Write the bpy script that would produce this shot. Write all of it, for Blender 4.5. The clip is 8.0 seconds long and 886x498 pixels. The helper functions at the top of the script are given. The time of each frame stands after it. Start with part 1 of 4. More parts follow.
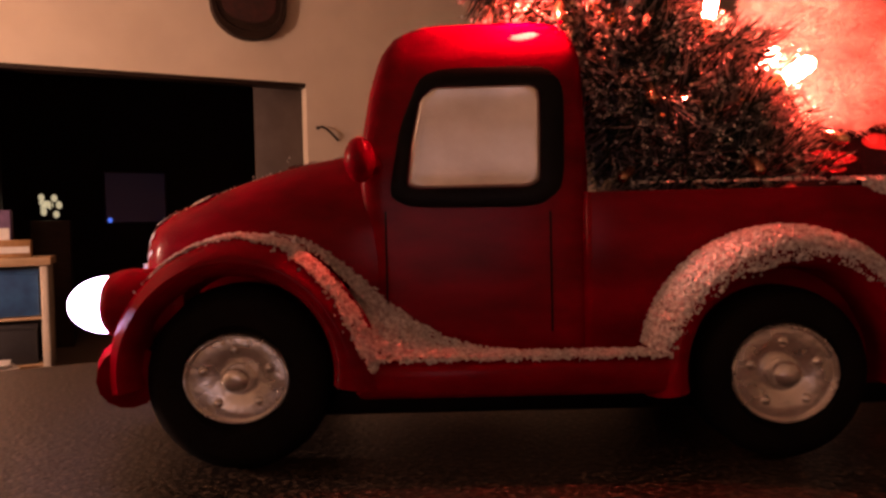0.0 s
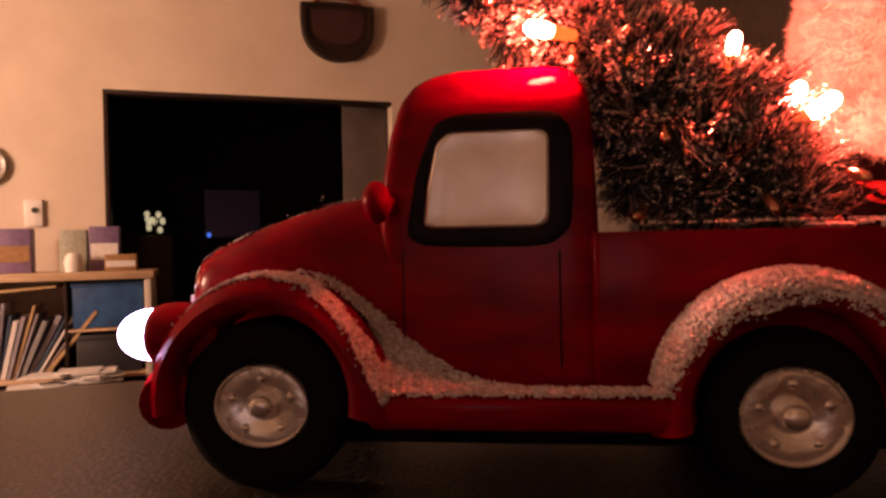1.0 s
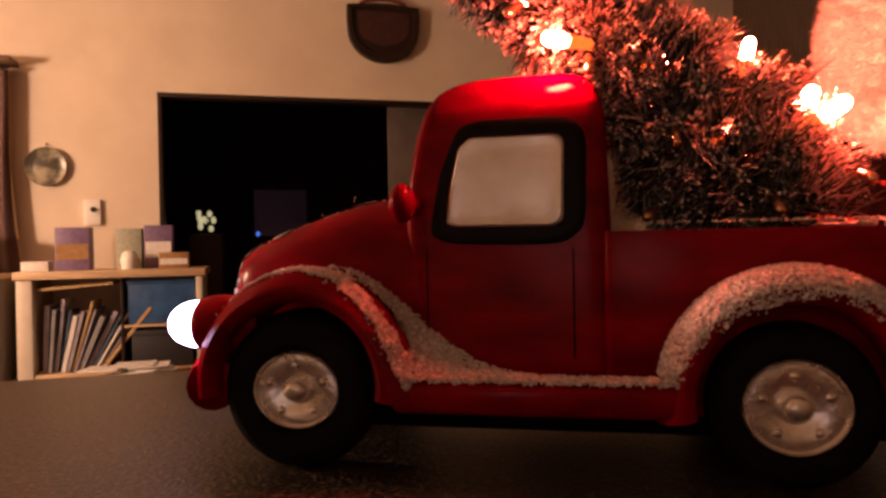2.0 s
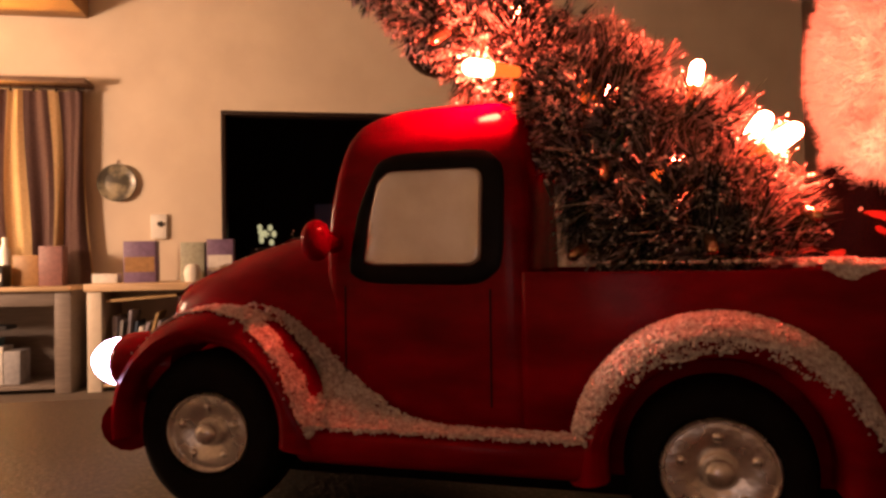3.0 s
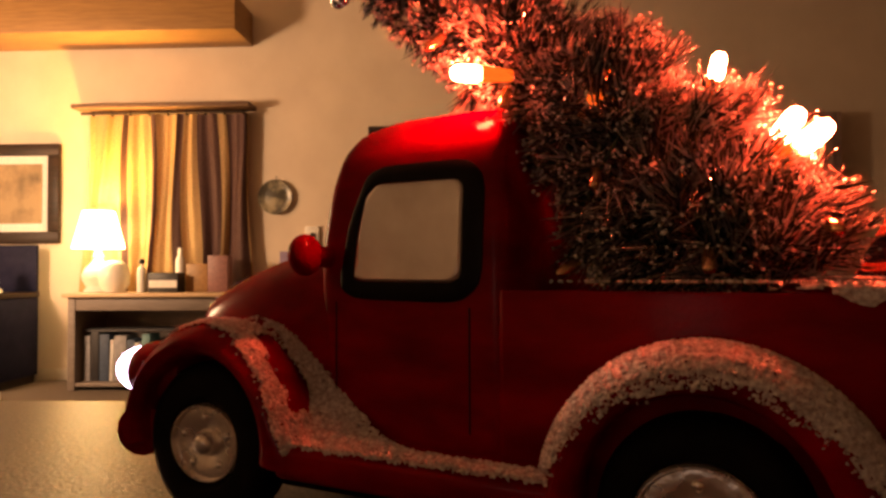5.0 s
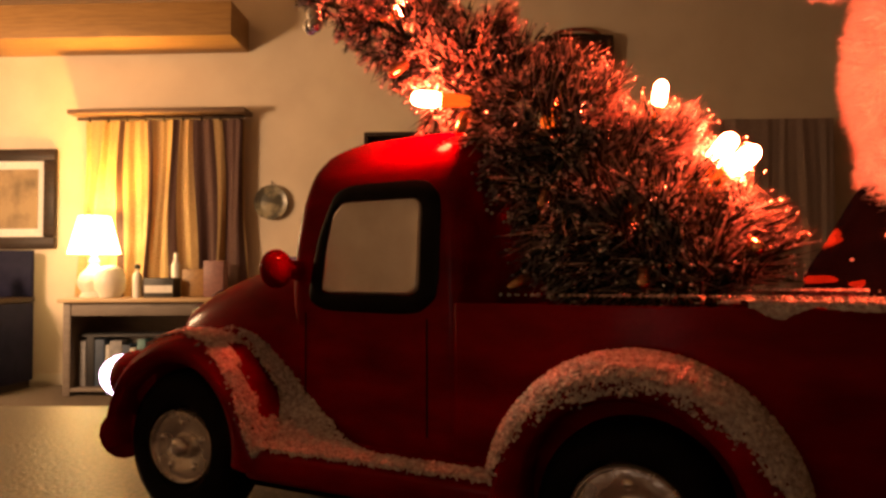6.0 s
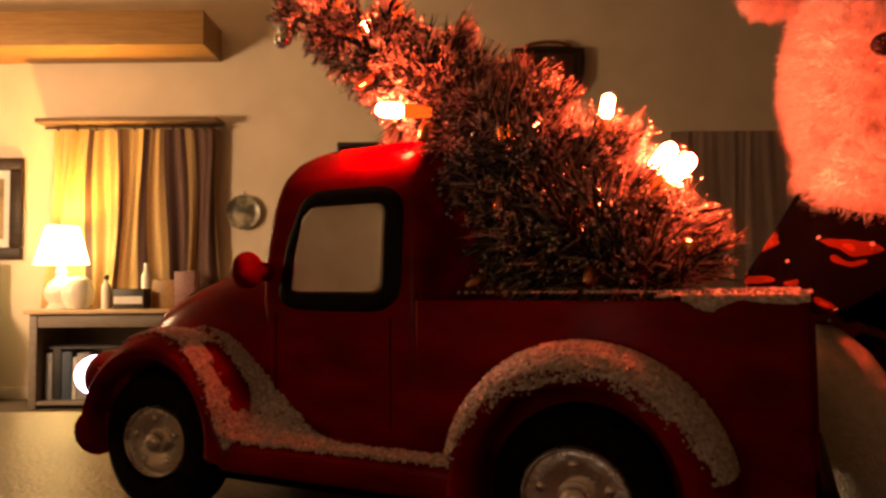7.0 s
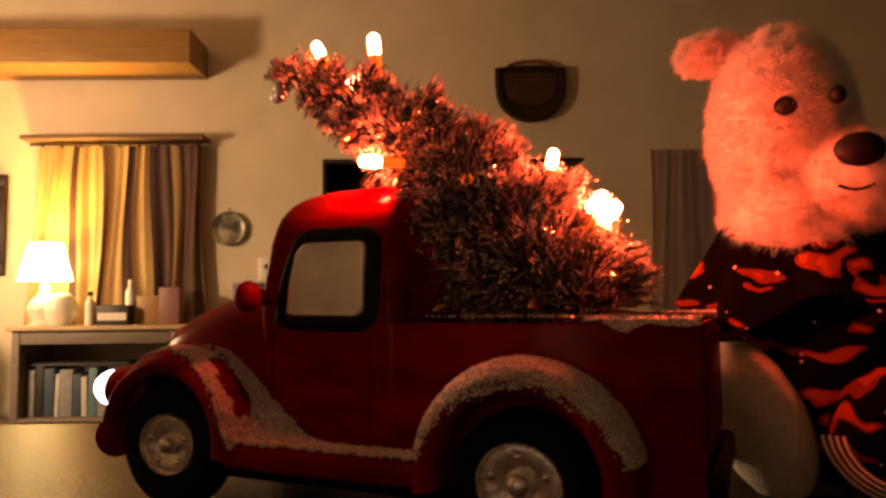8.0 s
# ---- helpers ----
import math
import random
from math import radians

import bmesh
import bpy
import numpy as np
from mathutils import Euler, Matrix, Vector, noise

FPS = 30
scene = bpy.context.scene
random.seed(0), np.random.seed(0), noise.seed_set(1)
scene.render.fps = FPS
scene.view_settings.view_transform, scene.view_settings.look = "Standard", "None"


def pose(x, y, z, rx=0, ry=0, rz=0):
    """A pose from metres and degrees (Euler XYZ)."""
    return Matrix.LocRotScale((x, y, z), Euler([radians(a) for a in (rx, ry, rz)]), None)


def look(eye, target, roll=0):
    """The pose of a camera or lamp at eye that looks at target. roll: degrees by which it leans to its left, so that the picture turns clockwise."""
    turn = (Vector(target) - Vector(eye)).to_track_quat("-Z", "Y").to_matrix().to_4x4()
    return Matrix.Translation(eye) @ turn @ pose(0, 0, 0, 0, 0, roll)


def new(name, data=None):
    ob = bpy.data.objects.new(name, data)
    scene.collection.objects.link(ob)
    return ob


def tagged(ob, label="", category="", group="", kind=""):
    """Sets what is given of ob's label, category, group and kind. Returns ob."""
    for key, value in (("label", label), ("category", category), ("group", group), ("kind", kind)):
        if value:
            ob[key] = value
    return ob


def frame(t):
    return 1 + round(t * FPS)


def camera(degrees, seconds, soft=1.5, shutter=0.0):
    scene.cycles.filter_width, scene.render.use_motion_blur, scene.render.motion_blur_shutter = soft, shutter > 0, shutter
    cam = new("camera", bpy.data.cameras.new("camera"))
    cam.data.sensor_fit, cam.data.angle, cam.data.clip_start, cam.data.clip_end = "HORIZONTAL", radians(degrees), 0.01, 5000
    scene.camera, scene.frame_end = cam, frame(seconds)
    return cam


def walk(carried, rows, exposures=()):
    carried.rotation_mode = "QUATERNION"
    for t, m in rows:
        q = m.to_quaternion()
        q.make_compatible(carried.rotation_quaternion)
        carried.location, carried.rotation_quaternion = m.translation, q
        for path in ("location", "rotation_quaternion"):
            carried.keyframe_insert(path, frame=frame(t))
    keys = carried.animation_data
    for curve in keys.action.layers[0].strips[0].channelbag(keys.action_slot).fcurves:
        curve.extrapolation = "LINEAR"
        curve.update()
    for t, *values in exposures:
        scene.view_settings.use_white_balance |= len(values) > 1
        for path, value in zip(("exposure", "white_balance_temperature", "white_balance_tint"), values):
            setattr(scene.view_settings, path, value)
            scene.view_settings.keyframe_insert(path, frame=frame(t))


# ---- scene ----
cam = camera(64.7, 8.0, soft=2.8)
METRES, EYE = 0.288, 0.84
ROWS = [
    (0.0, 0.0, 0.0, 0.0, -0.04, -1.8, 1.29),
    (0.5, 0.0312, -0.0317, 0.0264, 3.84, -0.88, 1.28),
    (1.0, 0.0957, -0.0361, 0.0295, 7.03, -0.49, 1.2),
    (1.5, 0.089, -0.0619, 0.0155, 11.1, -0.51, 0.82),
    (2.0, 0.1369, -0.0949, 0.027, 10.73, -0.48, 1.04),
    (3.5, 0.379, 0.0421, 0.0649, 20.09, 1.42, 0.57),
    (4.0, 0.3998, 0.0535, 0.0545, 23.78, 1.79, 0.36),
    (5.5, 0.5414, 0.132, 0.0707, 28.43, 1.62, 0.38),
    (6.0, 0.5662, 0.0851, 0.0747, 27.69, 2.04, 0.34),
    (6.5, 0.5956, 0.0571, 0.064, 25.91, 2.55, 0.48),
    (7.0, 0.6077, 0.0403, 0.0603, 25.58, 2.87, 0.53),
    (7.5, 0.6625, -0.0366, 0.0696, 25.21, 3.65, 0.58),
    (8.0, 0.7087, -0.1184, 0.0756, 24.37, 4.09, 0.65),
]
walk(cam, [(t, pose(0, 0, EYE) @ pose(METRES * x, METRES * y, METRES * z, 90 + pitch, roll, yaw)) for t, x, y, z, yaw, pitch, roll in ROWS],
     [(0.0, 0.97, 5900, 50), (2.0, 0.90, 6000, 36), (4.0, 0.92, 6200, 29), (5.3, 0.27, 6700, 24), (8.0, 0.1, 6700, 14)])

# the room stands turned against the truck; its own axes are u (along the far wall) and n (towards it)
ROOM = radians(25.5)
TURNED = Matrix.Rotation(ROOM, 4, "Z")
WALL_N = 5.4
TABLE_Z = 0.7585

# ---- light ----
world = bpy.data.worlds.new("night")
scene.world = world
world.use_nodes = True
sky = world.node_tree.nodes["Background"]
sky.inputs["Color"].default_value = (0.10, 0.11, 0.16, 1)
sky.inputs["Strength"].default_value = 0.02


def lamp(name, kind, place, energy, colour, size, aim=None):
    data = bpy.data.lights.new(name, kind)
    data.energy, data.color = energy, colour
    if kind == "AREA":
        data.shape, data.size = "DISK", size
    else:
        data.shadow_soft_size = size
    if kind == "SPOT":
        data.spot_size, data.spot_blend = radians(118), 0.55
    ob = new(name, data)
    ob.matrix_world = look(place, aim) if aim else Matrix.Translation(place)
    return ob


def room(u, n, z):
    return TURNED @ Vector((u, n, z))


# table lamp bulb, an assumed unseen floor lamp, a fill added behind the camera
lamp("lamp_bulb", "POINT", room(-2.660, 5.10, 1.12), 270, (1.0, 0.50, 0.080), 0.10)
UNSEEN_LAMPS = ((-3.75, 2.9, 1.55), (-0.92, -1.40, 0.90))
lamp("floor_lamp_bulb", "POINT", room(*UNSEEN_LAMPS[0]), 255, (1.0, 0.64, 0.33), 0.22)
# no source known here: fill added to brighten the truck's near side
lamp("rear_fill_light", "POINT", room(*UNSEEN_LAMPS[1]), 1.0, (1.0, 0.80, 0.62), 0.20)


# ---- materials ----
def material(name, colour, rough=0.5, metal=0.0, second=None, scale=40.0, detail=6.0, bump=0.0, bump_scale=None, contrast=(0.35, 0.65), coat=0.0, stretch=None, rough_var=0.0, island=False, spec=0.5):
    m = bpy.data.materials.new(name)
    m.use_nodes = True
    nt = m.node_tree
    b = nt.nodes["Principled BSDF"]
    b.inputs["Roughness"].default_value = rough
    b.inputs["Metallic"].default_value = metal
    b.inputs["Coat Weight"].default_value = coat
    b.inputs["Specular IOR Level"].default_value = spec
    b.inputs["Base Color"].default_value = (*colour, 1)
    tex = nt.nodes.new("ShaderNodeTexCoord")
    src = tex.outputs["Object"]
    if stretch:
        mp = nt.nodes.new("ShaderNodeMapping")
        mp.inputs["Scale"].default_value = stretch
        nt.links.new(src, mp.inputs["Vector"])
        src = mp.outputs["Vector"]
    no = nt.nodes.new("ShaderNodeTexNoise")
    no.inputs["Scale"].default_value, no.inputs["Detail"].default_value = scale, detail
    nt.links.new(src, no.inputs["Vector"])
    if second:
        ramp = nt.nodes.new("ShaderNodeValToRGB")
        ramp.color_ramp.elements[0].position, ramp.color_ramp.elements[1].position = contrast
        ramp.color_ramp.elements[0].color, ramp.color_ramp.elements[1].color = (*colour, 1), (*second, 1)
        if island:
            geo = nt.nodes.new("ShaderNodeNewGeometry")
            nt.links.new(geo.outputs["Random Per Island"], ramp.inputs["Fac"])
        else:
            nt.links.new(no.outputs["Fac"], ramp.inputs["Fac"])
        nt.links.new(ramp.outputs["Color"], b.inputs["Base Color"])
    if rough_var:
        mr = nt.nodes.new("ShaderNodeMapRange")
        mr.inputs["To Min"].default_value, mr.inputs["To Max"].default_value = rough - rough_var, rough + rough_var
        nt.links.new(no.outputs["Fac"], mr.inputs["Value"])
        nt.links.new(mr.outputs["Result"], b.inputs["Roughness"])
    if bump:
        bn = nt.nodes.new("ShaderNodeTexNoise")
        bn.inputs["Scale"].default_value, bn.inputs["Detail"].default_value = bump_scale or scale, 4.0
        nt.links.new(src, bn.inputs["Vector"])
        bp = nt.nodes.new("ShaderNodeBump")
        bp.inputs["Strength"].default_value, bp.inputs["Distance"].default_value = min(1.0, bump), 0.002
        nt.links.new(bn.outputs["Fac"], bp.inputs["Height"])
        nt.links.new(bp.outputs["Normal"], b.inputs["Normal"])
    return m


def glowing(name, colour, strength, base=(0.8, 0.8, 0.8)):
    m = material(name, base, 0.3)
    b = m.node_tree.nodes["Principled BSDF"]
    b.inputs["Emission Color"].default_value = (*colour, 1)
    b.inputs["Emission Strength"].default_value = strength
    return m


RED = material("red_glaze", (0.29, 0.0020, 0.0050), 0.42, second=(0.12, 0.001, 0.0028), scale=42, stretch=(0.55, 1.0, 1.5), contrast=(0.32, 0.68), bump=0.04, bump_scale=190, rough_var=0.08, spec=0.0, coat=0.16)
RED.node_tree.nodes["Principled BSDF"].inputs["Coat Roughness"].default_value = 0.16
BLACK = material("black_paint", (0.004, 0.0035, 0.004), 0.36, second=(0.007, 0.006, 0.006), scale=160, bump=0.10, spec=0.08)
SILVER = material("silver_paint", (0.90, 0.88, 0.84), 0.34, 0.62, second=(0.74, 0.70, 0.65), scale=45, bump=0.05, bump_scale=260, rough_var=0.1)
RIM = material("bright_silver_paint", (0.93, 0.91, 0.88), 0.26, 0.82, second=(0.70, 0.67, 0.63), scale=70, bump=0.32, bump_scale=170, rough_var=0.12)
TYRE = material("black_tyre", (0.006, 0.006, 0.006), 0.6, second=(0.009, 0.008, 0.008), scale=120, spec=0.05)
SNOW = material("snow_flock", (0.88, 0.86, 0.86), 0.9, second=(0.46, 0.38, 0.38), scale=620, bump=0.9, bump_scale=900)
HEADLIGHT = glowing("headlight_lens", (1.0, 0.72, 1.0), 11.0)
BULB = glowing("lit_bulb", (1.0, 0.078, 0.026), 700.0)
BULB_FOOT = glowing("bulb_foot", (1.0, 0.12, 0.008), 1.1, (0.6, 0.2, 0.06))
WIRE = material("green_wire", (0.012, 0.035, 0.012), 0.5, second=(0.02, 0.05, 0.02))
GOLD_GLINT = material("gold_glint_glass", (0.75, 0.52, 0.25), 0.15, 0.9, second=(0.6, 0.3, 0.18), scale=200)
CHROME = material("silver_bead", (0.8, 0.78, 0.76), 0.1, 1.0, second=(0.6, 0.6, 0.6))
NEEDLE = material("frosted_needle", (0.050, 0.078, 0.055), 0.35, second=(0.90, 0.86, 0.86), island=True, contrast=(0.40, 1.0))


def thin(m, share):
    """Lets light through a thin fibre."""
    nt = m.node_tree
    through_it, mix = nt.nodes.new("ShaderNodeBsdfTranslucent"), nt.nodes.new("ShaderNodeMixShader")
    mix.inputs["Fac"].default_value = share
    b, out = nt.nodes["Principled BSDF"], nt.nodes["Material Output"]
    nt.links.new(b.inputs["Base Color"].links[0].from_socket, through_it.inputs["Color"])
    nt.links.new(b.outputs["BSDF"], mix.inputs[1])
    nt.links.new(through_it.outputs["BSDF"], mix.inputs[2])
    nt.links.new(mix.outputs["Shader"], out.inputs["Surface"])


thin(NEEDLE, 0.68)
FROST = material("frost_grain", (0.88, 0.87, 0.88), 0.22, second=(0.5, 0.46, 0.45), island=True, contrast=(0.0, 1.0))
FUR = material("white_plush", (0.80, 0.78, 0.75), 0.9, second=(0.68, 0.66, 0.62), island=True, contrast=(0.0, 1.0))
thin(FUR, 0.45)
FUR_SKIN = material("plush_ground", (0.84, 0.82, 0.78), 0.95, second=(0.74, 0.72, 0.68), scale=300, bump=0.6, bump_scale=500)
EYE_BLACK = material("black_button", (0.006, 0.005, 0.006), 0.5, second=(0.01, 0.008, 0.008), spec=0.2)
LIMB = material("short_cream_plush", (0.80, 0.74, 0.64), 0.95, second=(0.68, 0.62, 0.53), scale=250, bump=0.7, bump_scale=700)
TABLE = material("speckled_counter", (0.010, 0.008, 0.007), 0.36, second=(0.30, 0.22, 0.15), scale=480, contrast=(0.52, 0.78), bump=0.35, bump_scale=420, rough_var=0.08, spec=0.34)
WALL = material("cream_wall", (0.70, 0.60, 0.47), 0.75, second=(0.64, 0.54, 0.42), scale=3.0, bump=0.08, bump_scale=120)
# tan for the unseen rear wall, chosen for the light it throws back
BOUNCE_WALL = material("bounce_wall_tan", (0.36, 0.29, 0.21), 0.75, second=(0.31, 0.25, 0.18), scale=3.0, bump=0.08, bump_scale=120)
CEIL = material("plaster_ceiling", (0.44, 0.36, 0.30), 0.8, second=(0.38, 0.31, 0.26), scale=4, bump=0.1, bump_scale=90)
# dark tone for an unseen wall, set to soak up bounced light
BOUNCE_CUT_WALL = material("bounce_cut_wall_dark", (0.085, 0.055, 0.035), 0.6, second=(0.06, 0.038, 0.024), scale=6, stretch=(9, 9, 1), bump=0.1, bump_scale=30)
FLOOR = material("carpet", (0.13, 0.10, 0.075), 0.95, second=(0.09, 0.07, 0.05), scale=60, bump=0.5, bump_scale=400)
OAK = material("oak_beam", (0.36, 0.20, 0.065), 0.55, second=(0.27, 0.145, 0.048), scale=6, stretch=(1.0, 12.0, 12.0), bump=0.15, bump_scale=14)
PINE = material("pale_pine", (0.58, 0.42, 0.25), 0.5, second=(0.48, 0.33, 0.18), scale=6, stretch=(1.0, 10.0, 10.0), bump=0.1, bump_scale=18)
GREYWOOD = material("grey_painted_wood", (0.21, 0.175, 0.15), 0.55, second=(0.16, 0.13, 0.11), scale=8, stretch=(1, 8, 8))
CREAM = material("cream_paint", (0.66, 0.60, 0.50), 0.5, second=(0.60, 0.54, 0.44), scale=12)
# near-black colour stands in for the next room having no light
UNLIT = material("unlit_room_wall", (0.035, 0.030, 0.030), 0.8, second=(0.025, 0.022, 0.022), scale=4)
GREYDOOR = material("grey_door_paint", (0.12, 0.095, 0.085), 0.6, second=(0.09, 0.072, 0.065), scale=7)
DARKWOOD = material("dark_wood", (0.018, 0.011, 0.008), 0.45, second=(0.032, 0.018, 0.012), scale=9, stretch=(1, 7, 7), spec=0.2)
NAVY = material("navy_lacquer", (0.010, 0.011, 0.030), 0.5, second=(0.016, 0.016, 0.040), scale=14, spec=0.05)
CLOTH = material("curtain_cloth", (0.74, 0.53, 0.27), 0.9, second=(0.62, 0.43, 0.21), scale=90, bump=0.3, bump_scale=600)
# serves the brown cloth and the curtain's painted fold shadows
CLOTH_AND_FOLD_SHADE = material("brown_cloth_and_fold_shade", (0.19, 0.105, 0.095), 0.9, second=(0.14, 0.078, 0.072), scale=90, bump=0.3, bump_scale=600)
PAPER = material("white_paper", (0.74, 0.73, 0.70), 0.8, second=(0.66, 0.65, 0.63), scale=30)
SHADE = glowing("lit_lampshade", (1.0, 0.70, 0.26), 17.0, (0.8, 0.7, 0.5))
CERAMIC = material("white_ceramic", (0.80, 0.78, 0.72), 0.3, second=(0.74, 0.72, 0.66), scale=30)


# ---- helpers for building ----
ORG = {}


def thing(name, label, category, origin, in_room=False, group=""):
    ob = new(name)
    ob.matrix_world = (TURNED if in_room else Matrix()) @ Matrix.Translation(origin)
    ORG[ob] = Vector(origin)
    return tagged(ob, label, category, group)


def finish(name, me, materials, parent, label, smooth):
    for m in materials if isinstance(materials, (list, tuple)) else [materials]:
        me.materials.append(m)
    if smooth:
        me.shade_smooth()
    ob = new(name, me)
    if parent:
        ob.parent = parent
        ORG[ob] = ORG[parent]
    if label:
        ob["label"] = label
    return ob


def part(name, bm, materials, parent, label="", smooth=True, sharp=40):
    if parent:
        bmesh.ops.translate(bm, verts=bm.verts, vec=-ORG[parent])
    bmesh.ops.recalc_face_normals(bm, faces=bm.faces)
    me = bpy.data.meshes.new(name)
    if smooth:
        for e in bm.edges:
            if len(e.link_faces) == 2 and e.calc_face_angle(0) > radians(sharp):
                e.smooth = False
    bm.to_mesh(me)
    bm.free()
    return finish(name, me, materials, parent, label, smooth)


def raw(name, verts, faces, materials, parent, label="", index=None, smooth=False):
    me = bpy.data.meshes.new(name)
    v = np.asarray(verts, dtype=float)
    if parent:
        v = v - np.array(ORG[parent])
    me.from_pydata(v.tolist(), [], faces)
    ob = finish(name, me, materials, parent, label, smooth)
    if index is not None:
        me.polygons.foreach_set("material_index", index)
    return ob


def setting(name, bm, mat, label="", category="", turned=True):
    ob = part(name, bm, mat, None, smooth=True, sharp=30)
    if turned:
        ob.matrix_world = TURNED
    return tagged(ob, label, category, kind="structure")


def box(lo, hi, bevel=0.0, segments=2, into=None):
    bm = into or bmesh.new()
    made = bmesh.ops.create_cube(bm, size=1.0)["verts"]
    for v in made:
        v.co = Vector([lo[i] if v.co[i] < 0 else hi[i] for i in range(3)])
    if bevel:
        edges = list({e for v in made for e in v.link_edges})
        bmesh.ops.bevel(bm, geom=edges, offset=bevel, segments=segments, affect="EDGES", profile=0.5)
    return bm


def loft(rings, closed=True, caps=True, into=None):
    """Skin between rings of points."""
    bm = into or bmesh.new()
    vs = [[bm.verts.new(p) for p in r] for r in rings]
    k = len(rings[0])
    for a, b in zip(vs, vs[1:]):
        for i in range(k if closed else k - 1):
            bm.faces.new((a[i], a[(i + 1) % k], b[(i + 1) % k], b[i]))
    if caps and closed:
        bm.faces.new(vs[0])
        bm.faces.new(vs[-1])
    return bm


def superellipse(n, count):
    out = []
    for i in range(count):
        a = 2 * math.pi * i / count
        c, s = math.cos(a), math.sin(a)
        out.append((math.copysign(abs(c) ** (2 / n), c), math.copysign(abs(s) ** (2 / n), s)))
    return out


def lathe(profile, centre, axis="Z", count=28, squash=(1, 1), into=None):
    """A turned body: profile of (radius, height) along an axis."""
    rings = []
    for r, h in profile:
        ring = []
        for i in range(count):
            a = 2 * math.pi * i / count
            p, q = max(r, 1e-5) * math.cos(a) * squash[0], max(r, 1e-5) * math.sin(a) * squash[1]
            v = {"Z": (p, q, h), "Y": (p, h, q), "X": (h, p, q)}[axis]
            ring.append(Vector(centre) + Vector(v))
        rings.append(ring)
    return loft(rings, into=into)


def tube(points, radius, count=8, into=None):
    bm = into or bmesh.new()
    rings = []
    pts = [Vector(p) for p in points]
    for i, p in enumerate(pts):
        d = (pts[min(i + 1, len(pts) - 1)] - pts[max(i - 1, 0)]).normalized()
        side = d.cross(Vector((0.3, 0.2, 1))).normalized()
        up = side.cross(d)
        rings.append([p + radius * (math.cos(2 * math.pi * k / count) * side + math.sin(2 * math.pi * k / count) * up) for k in range(count)])
    return loft(rings, into=bm)


def ramp(table, x):
    """Straight interpolation in a table of pairs."""
    return float(np.interp(x, [a for a, _ in table], [b for _, b in table]))


def ball(centre, radii, segments=20, rings=12, into=None):
    bm = into or bmesh.new()
    bmesh.ops.create_uvsphere(bm, u_segments=segments, v_segments=rings, radius=1.0, matrix=Matrix.LocRotScale(centre, None, radii))
    return bm


# ---- the room ----
def build_room():
    lo_u, hi_u, back, top = -4.6, 4.2, -2.2, 3.7
    setting("floor", box((lo_u, back, -0.1), (hi_u, 9.2, 0.0)), FLOOR, "brown carpeted floor of the room", "floor")
    setting("ceiling", box((lo_u, back, top), (hi_u, 9.2, top + 0.12)), CEIL, "dull cream plaster ceiling", "ceiling")
    # far wall with its wide dark opening
    o_lo, o_hi, o_top = -0.668, 1.424, 1.982
    bm = box((lo_u, WALL_N, 0.0), (o_lo, WALL_N + 0.14, top))
    box((o_hi, WALL_N, 0.0), (hi_u, WALL_N + 0.14, top), into=bm)
    box((o_lo, WALL_N, o_top), (o_hi, WALL_N + 0.14, top), into=bm)
    setting("wall_north", bm, WALL, "cream painted wall with a wide dark opening", "wall")
    setting("wall_west", box((lo_u - 0.14, back, 0), (lo_u, 9.2, top)), WALL, "cream painted side wall", "wall")
    # east and south walls are out of view, toned to shape the bounce light
    setting("wall_east", box((hi_u, back, 0), (hi_u + 0.14, 9.2, top)), BOUNCE_CUT_WALL, "dark side wall out of view, toned to cut bounce light", "wall")
    setting("wall_south", box((lo_u, back - 0.14, 0), (hi_u, back, top)), BOUNCE_WALL, "tan wall behind the camera, unseen, toned for its bounce light", "wall")
    setting("wall_hall", box((lo_u, 9.0, 0), (hi_u, 9.14, top)), UNLIT, "unlit wall of the next room", "wall")
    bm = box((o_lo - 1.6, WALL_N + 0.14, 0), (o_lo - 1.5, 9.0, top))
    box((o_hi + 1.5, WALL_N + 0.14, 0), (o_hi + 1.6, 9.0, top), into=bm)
    setting("wall_hall_sides", bm, UNLIT, "unlit side walls of the next room", "wall")
    bm = box((lo_u, WALL_N - 0.014, 0.0), (o_lo, WALL_N - 0.001, 0.09), 0.003)
    box((o_hi, WALL_N - 0.014, 0.0), (hi_u, WALL_N - 0.001, 0.09), 0.003, into=bm)
    setting("baseboard", bm, CREAM, "cream painted baseboard", "baseboard")
    # half-open grey door leaf and lining inside the opening
    bm = box((1.055, WALL_N + 0.150, 0.01), (1.42, WALL_N + 0.188, 1.965), 0.004)
    setting("door_1", bm, GREYDOOR, "plain grey door leaf inside the dark opening", "door")
    bm = box((o_lo, WALL_N + 0.003, o_top - 0.03), (o_hi, WALL_N + 0.137, o_top - 0.002), 0.003)
    box((o_lo + 0.002, WALL_N + 0.003, 0), (o_lo + 0.03, WALL_N + 0.137, o_top - 0.031), 0.003, into=bm)
    setting("trim", bm, DARKWOOD, "dark lining of the opening", "trim")
    # boxed oak beam over the curtain
    setting("beam", box((lo_u, 4.98, 2.630), (-1.585, WALL_N - 0.002, 2.890), 0.008), OAK, "boxed oak beam on the wall", "beam")


build_room()


# ---- the table top ----
def build_table():
    t = thing("counter_table", "dark speckled stone counter top on a wooden base", "table", (0.0, 0.0, 0.0), True)
    part("tabletop", box((-1.25, -0.38, TABLE_Z - 0.035), (1.5, 0.502, TABLE_Z), 0.004), TABLE, t)
    part("base", box((-1.15, -0.30, 0.0), (1.4, 0.42, TABLE_Z - 0.036), 0.004), GREYWOOD, t)


build_table()


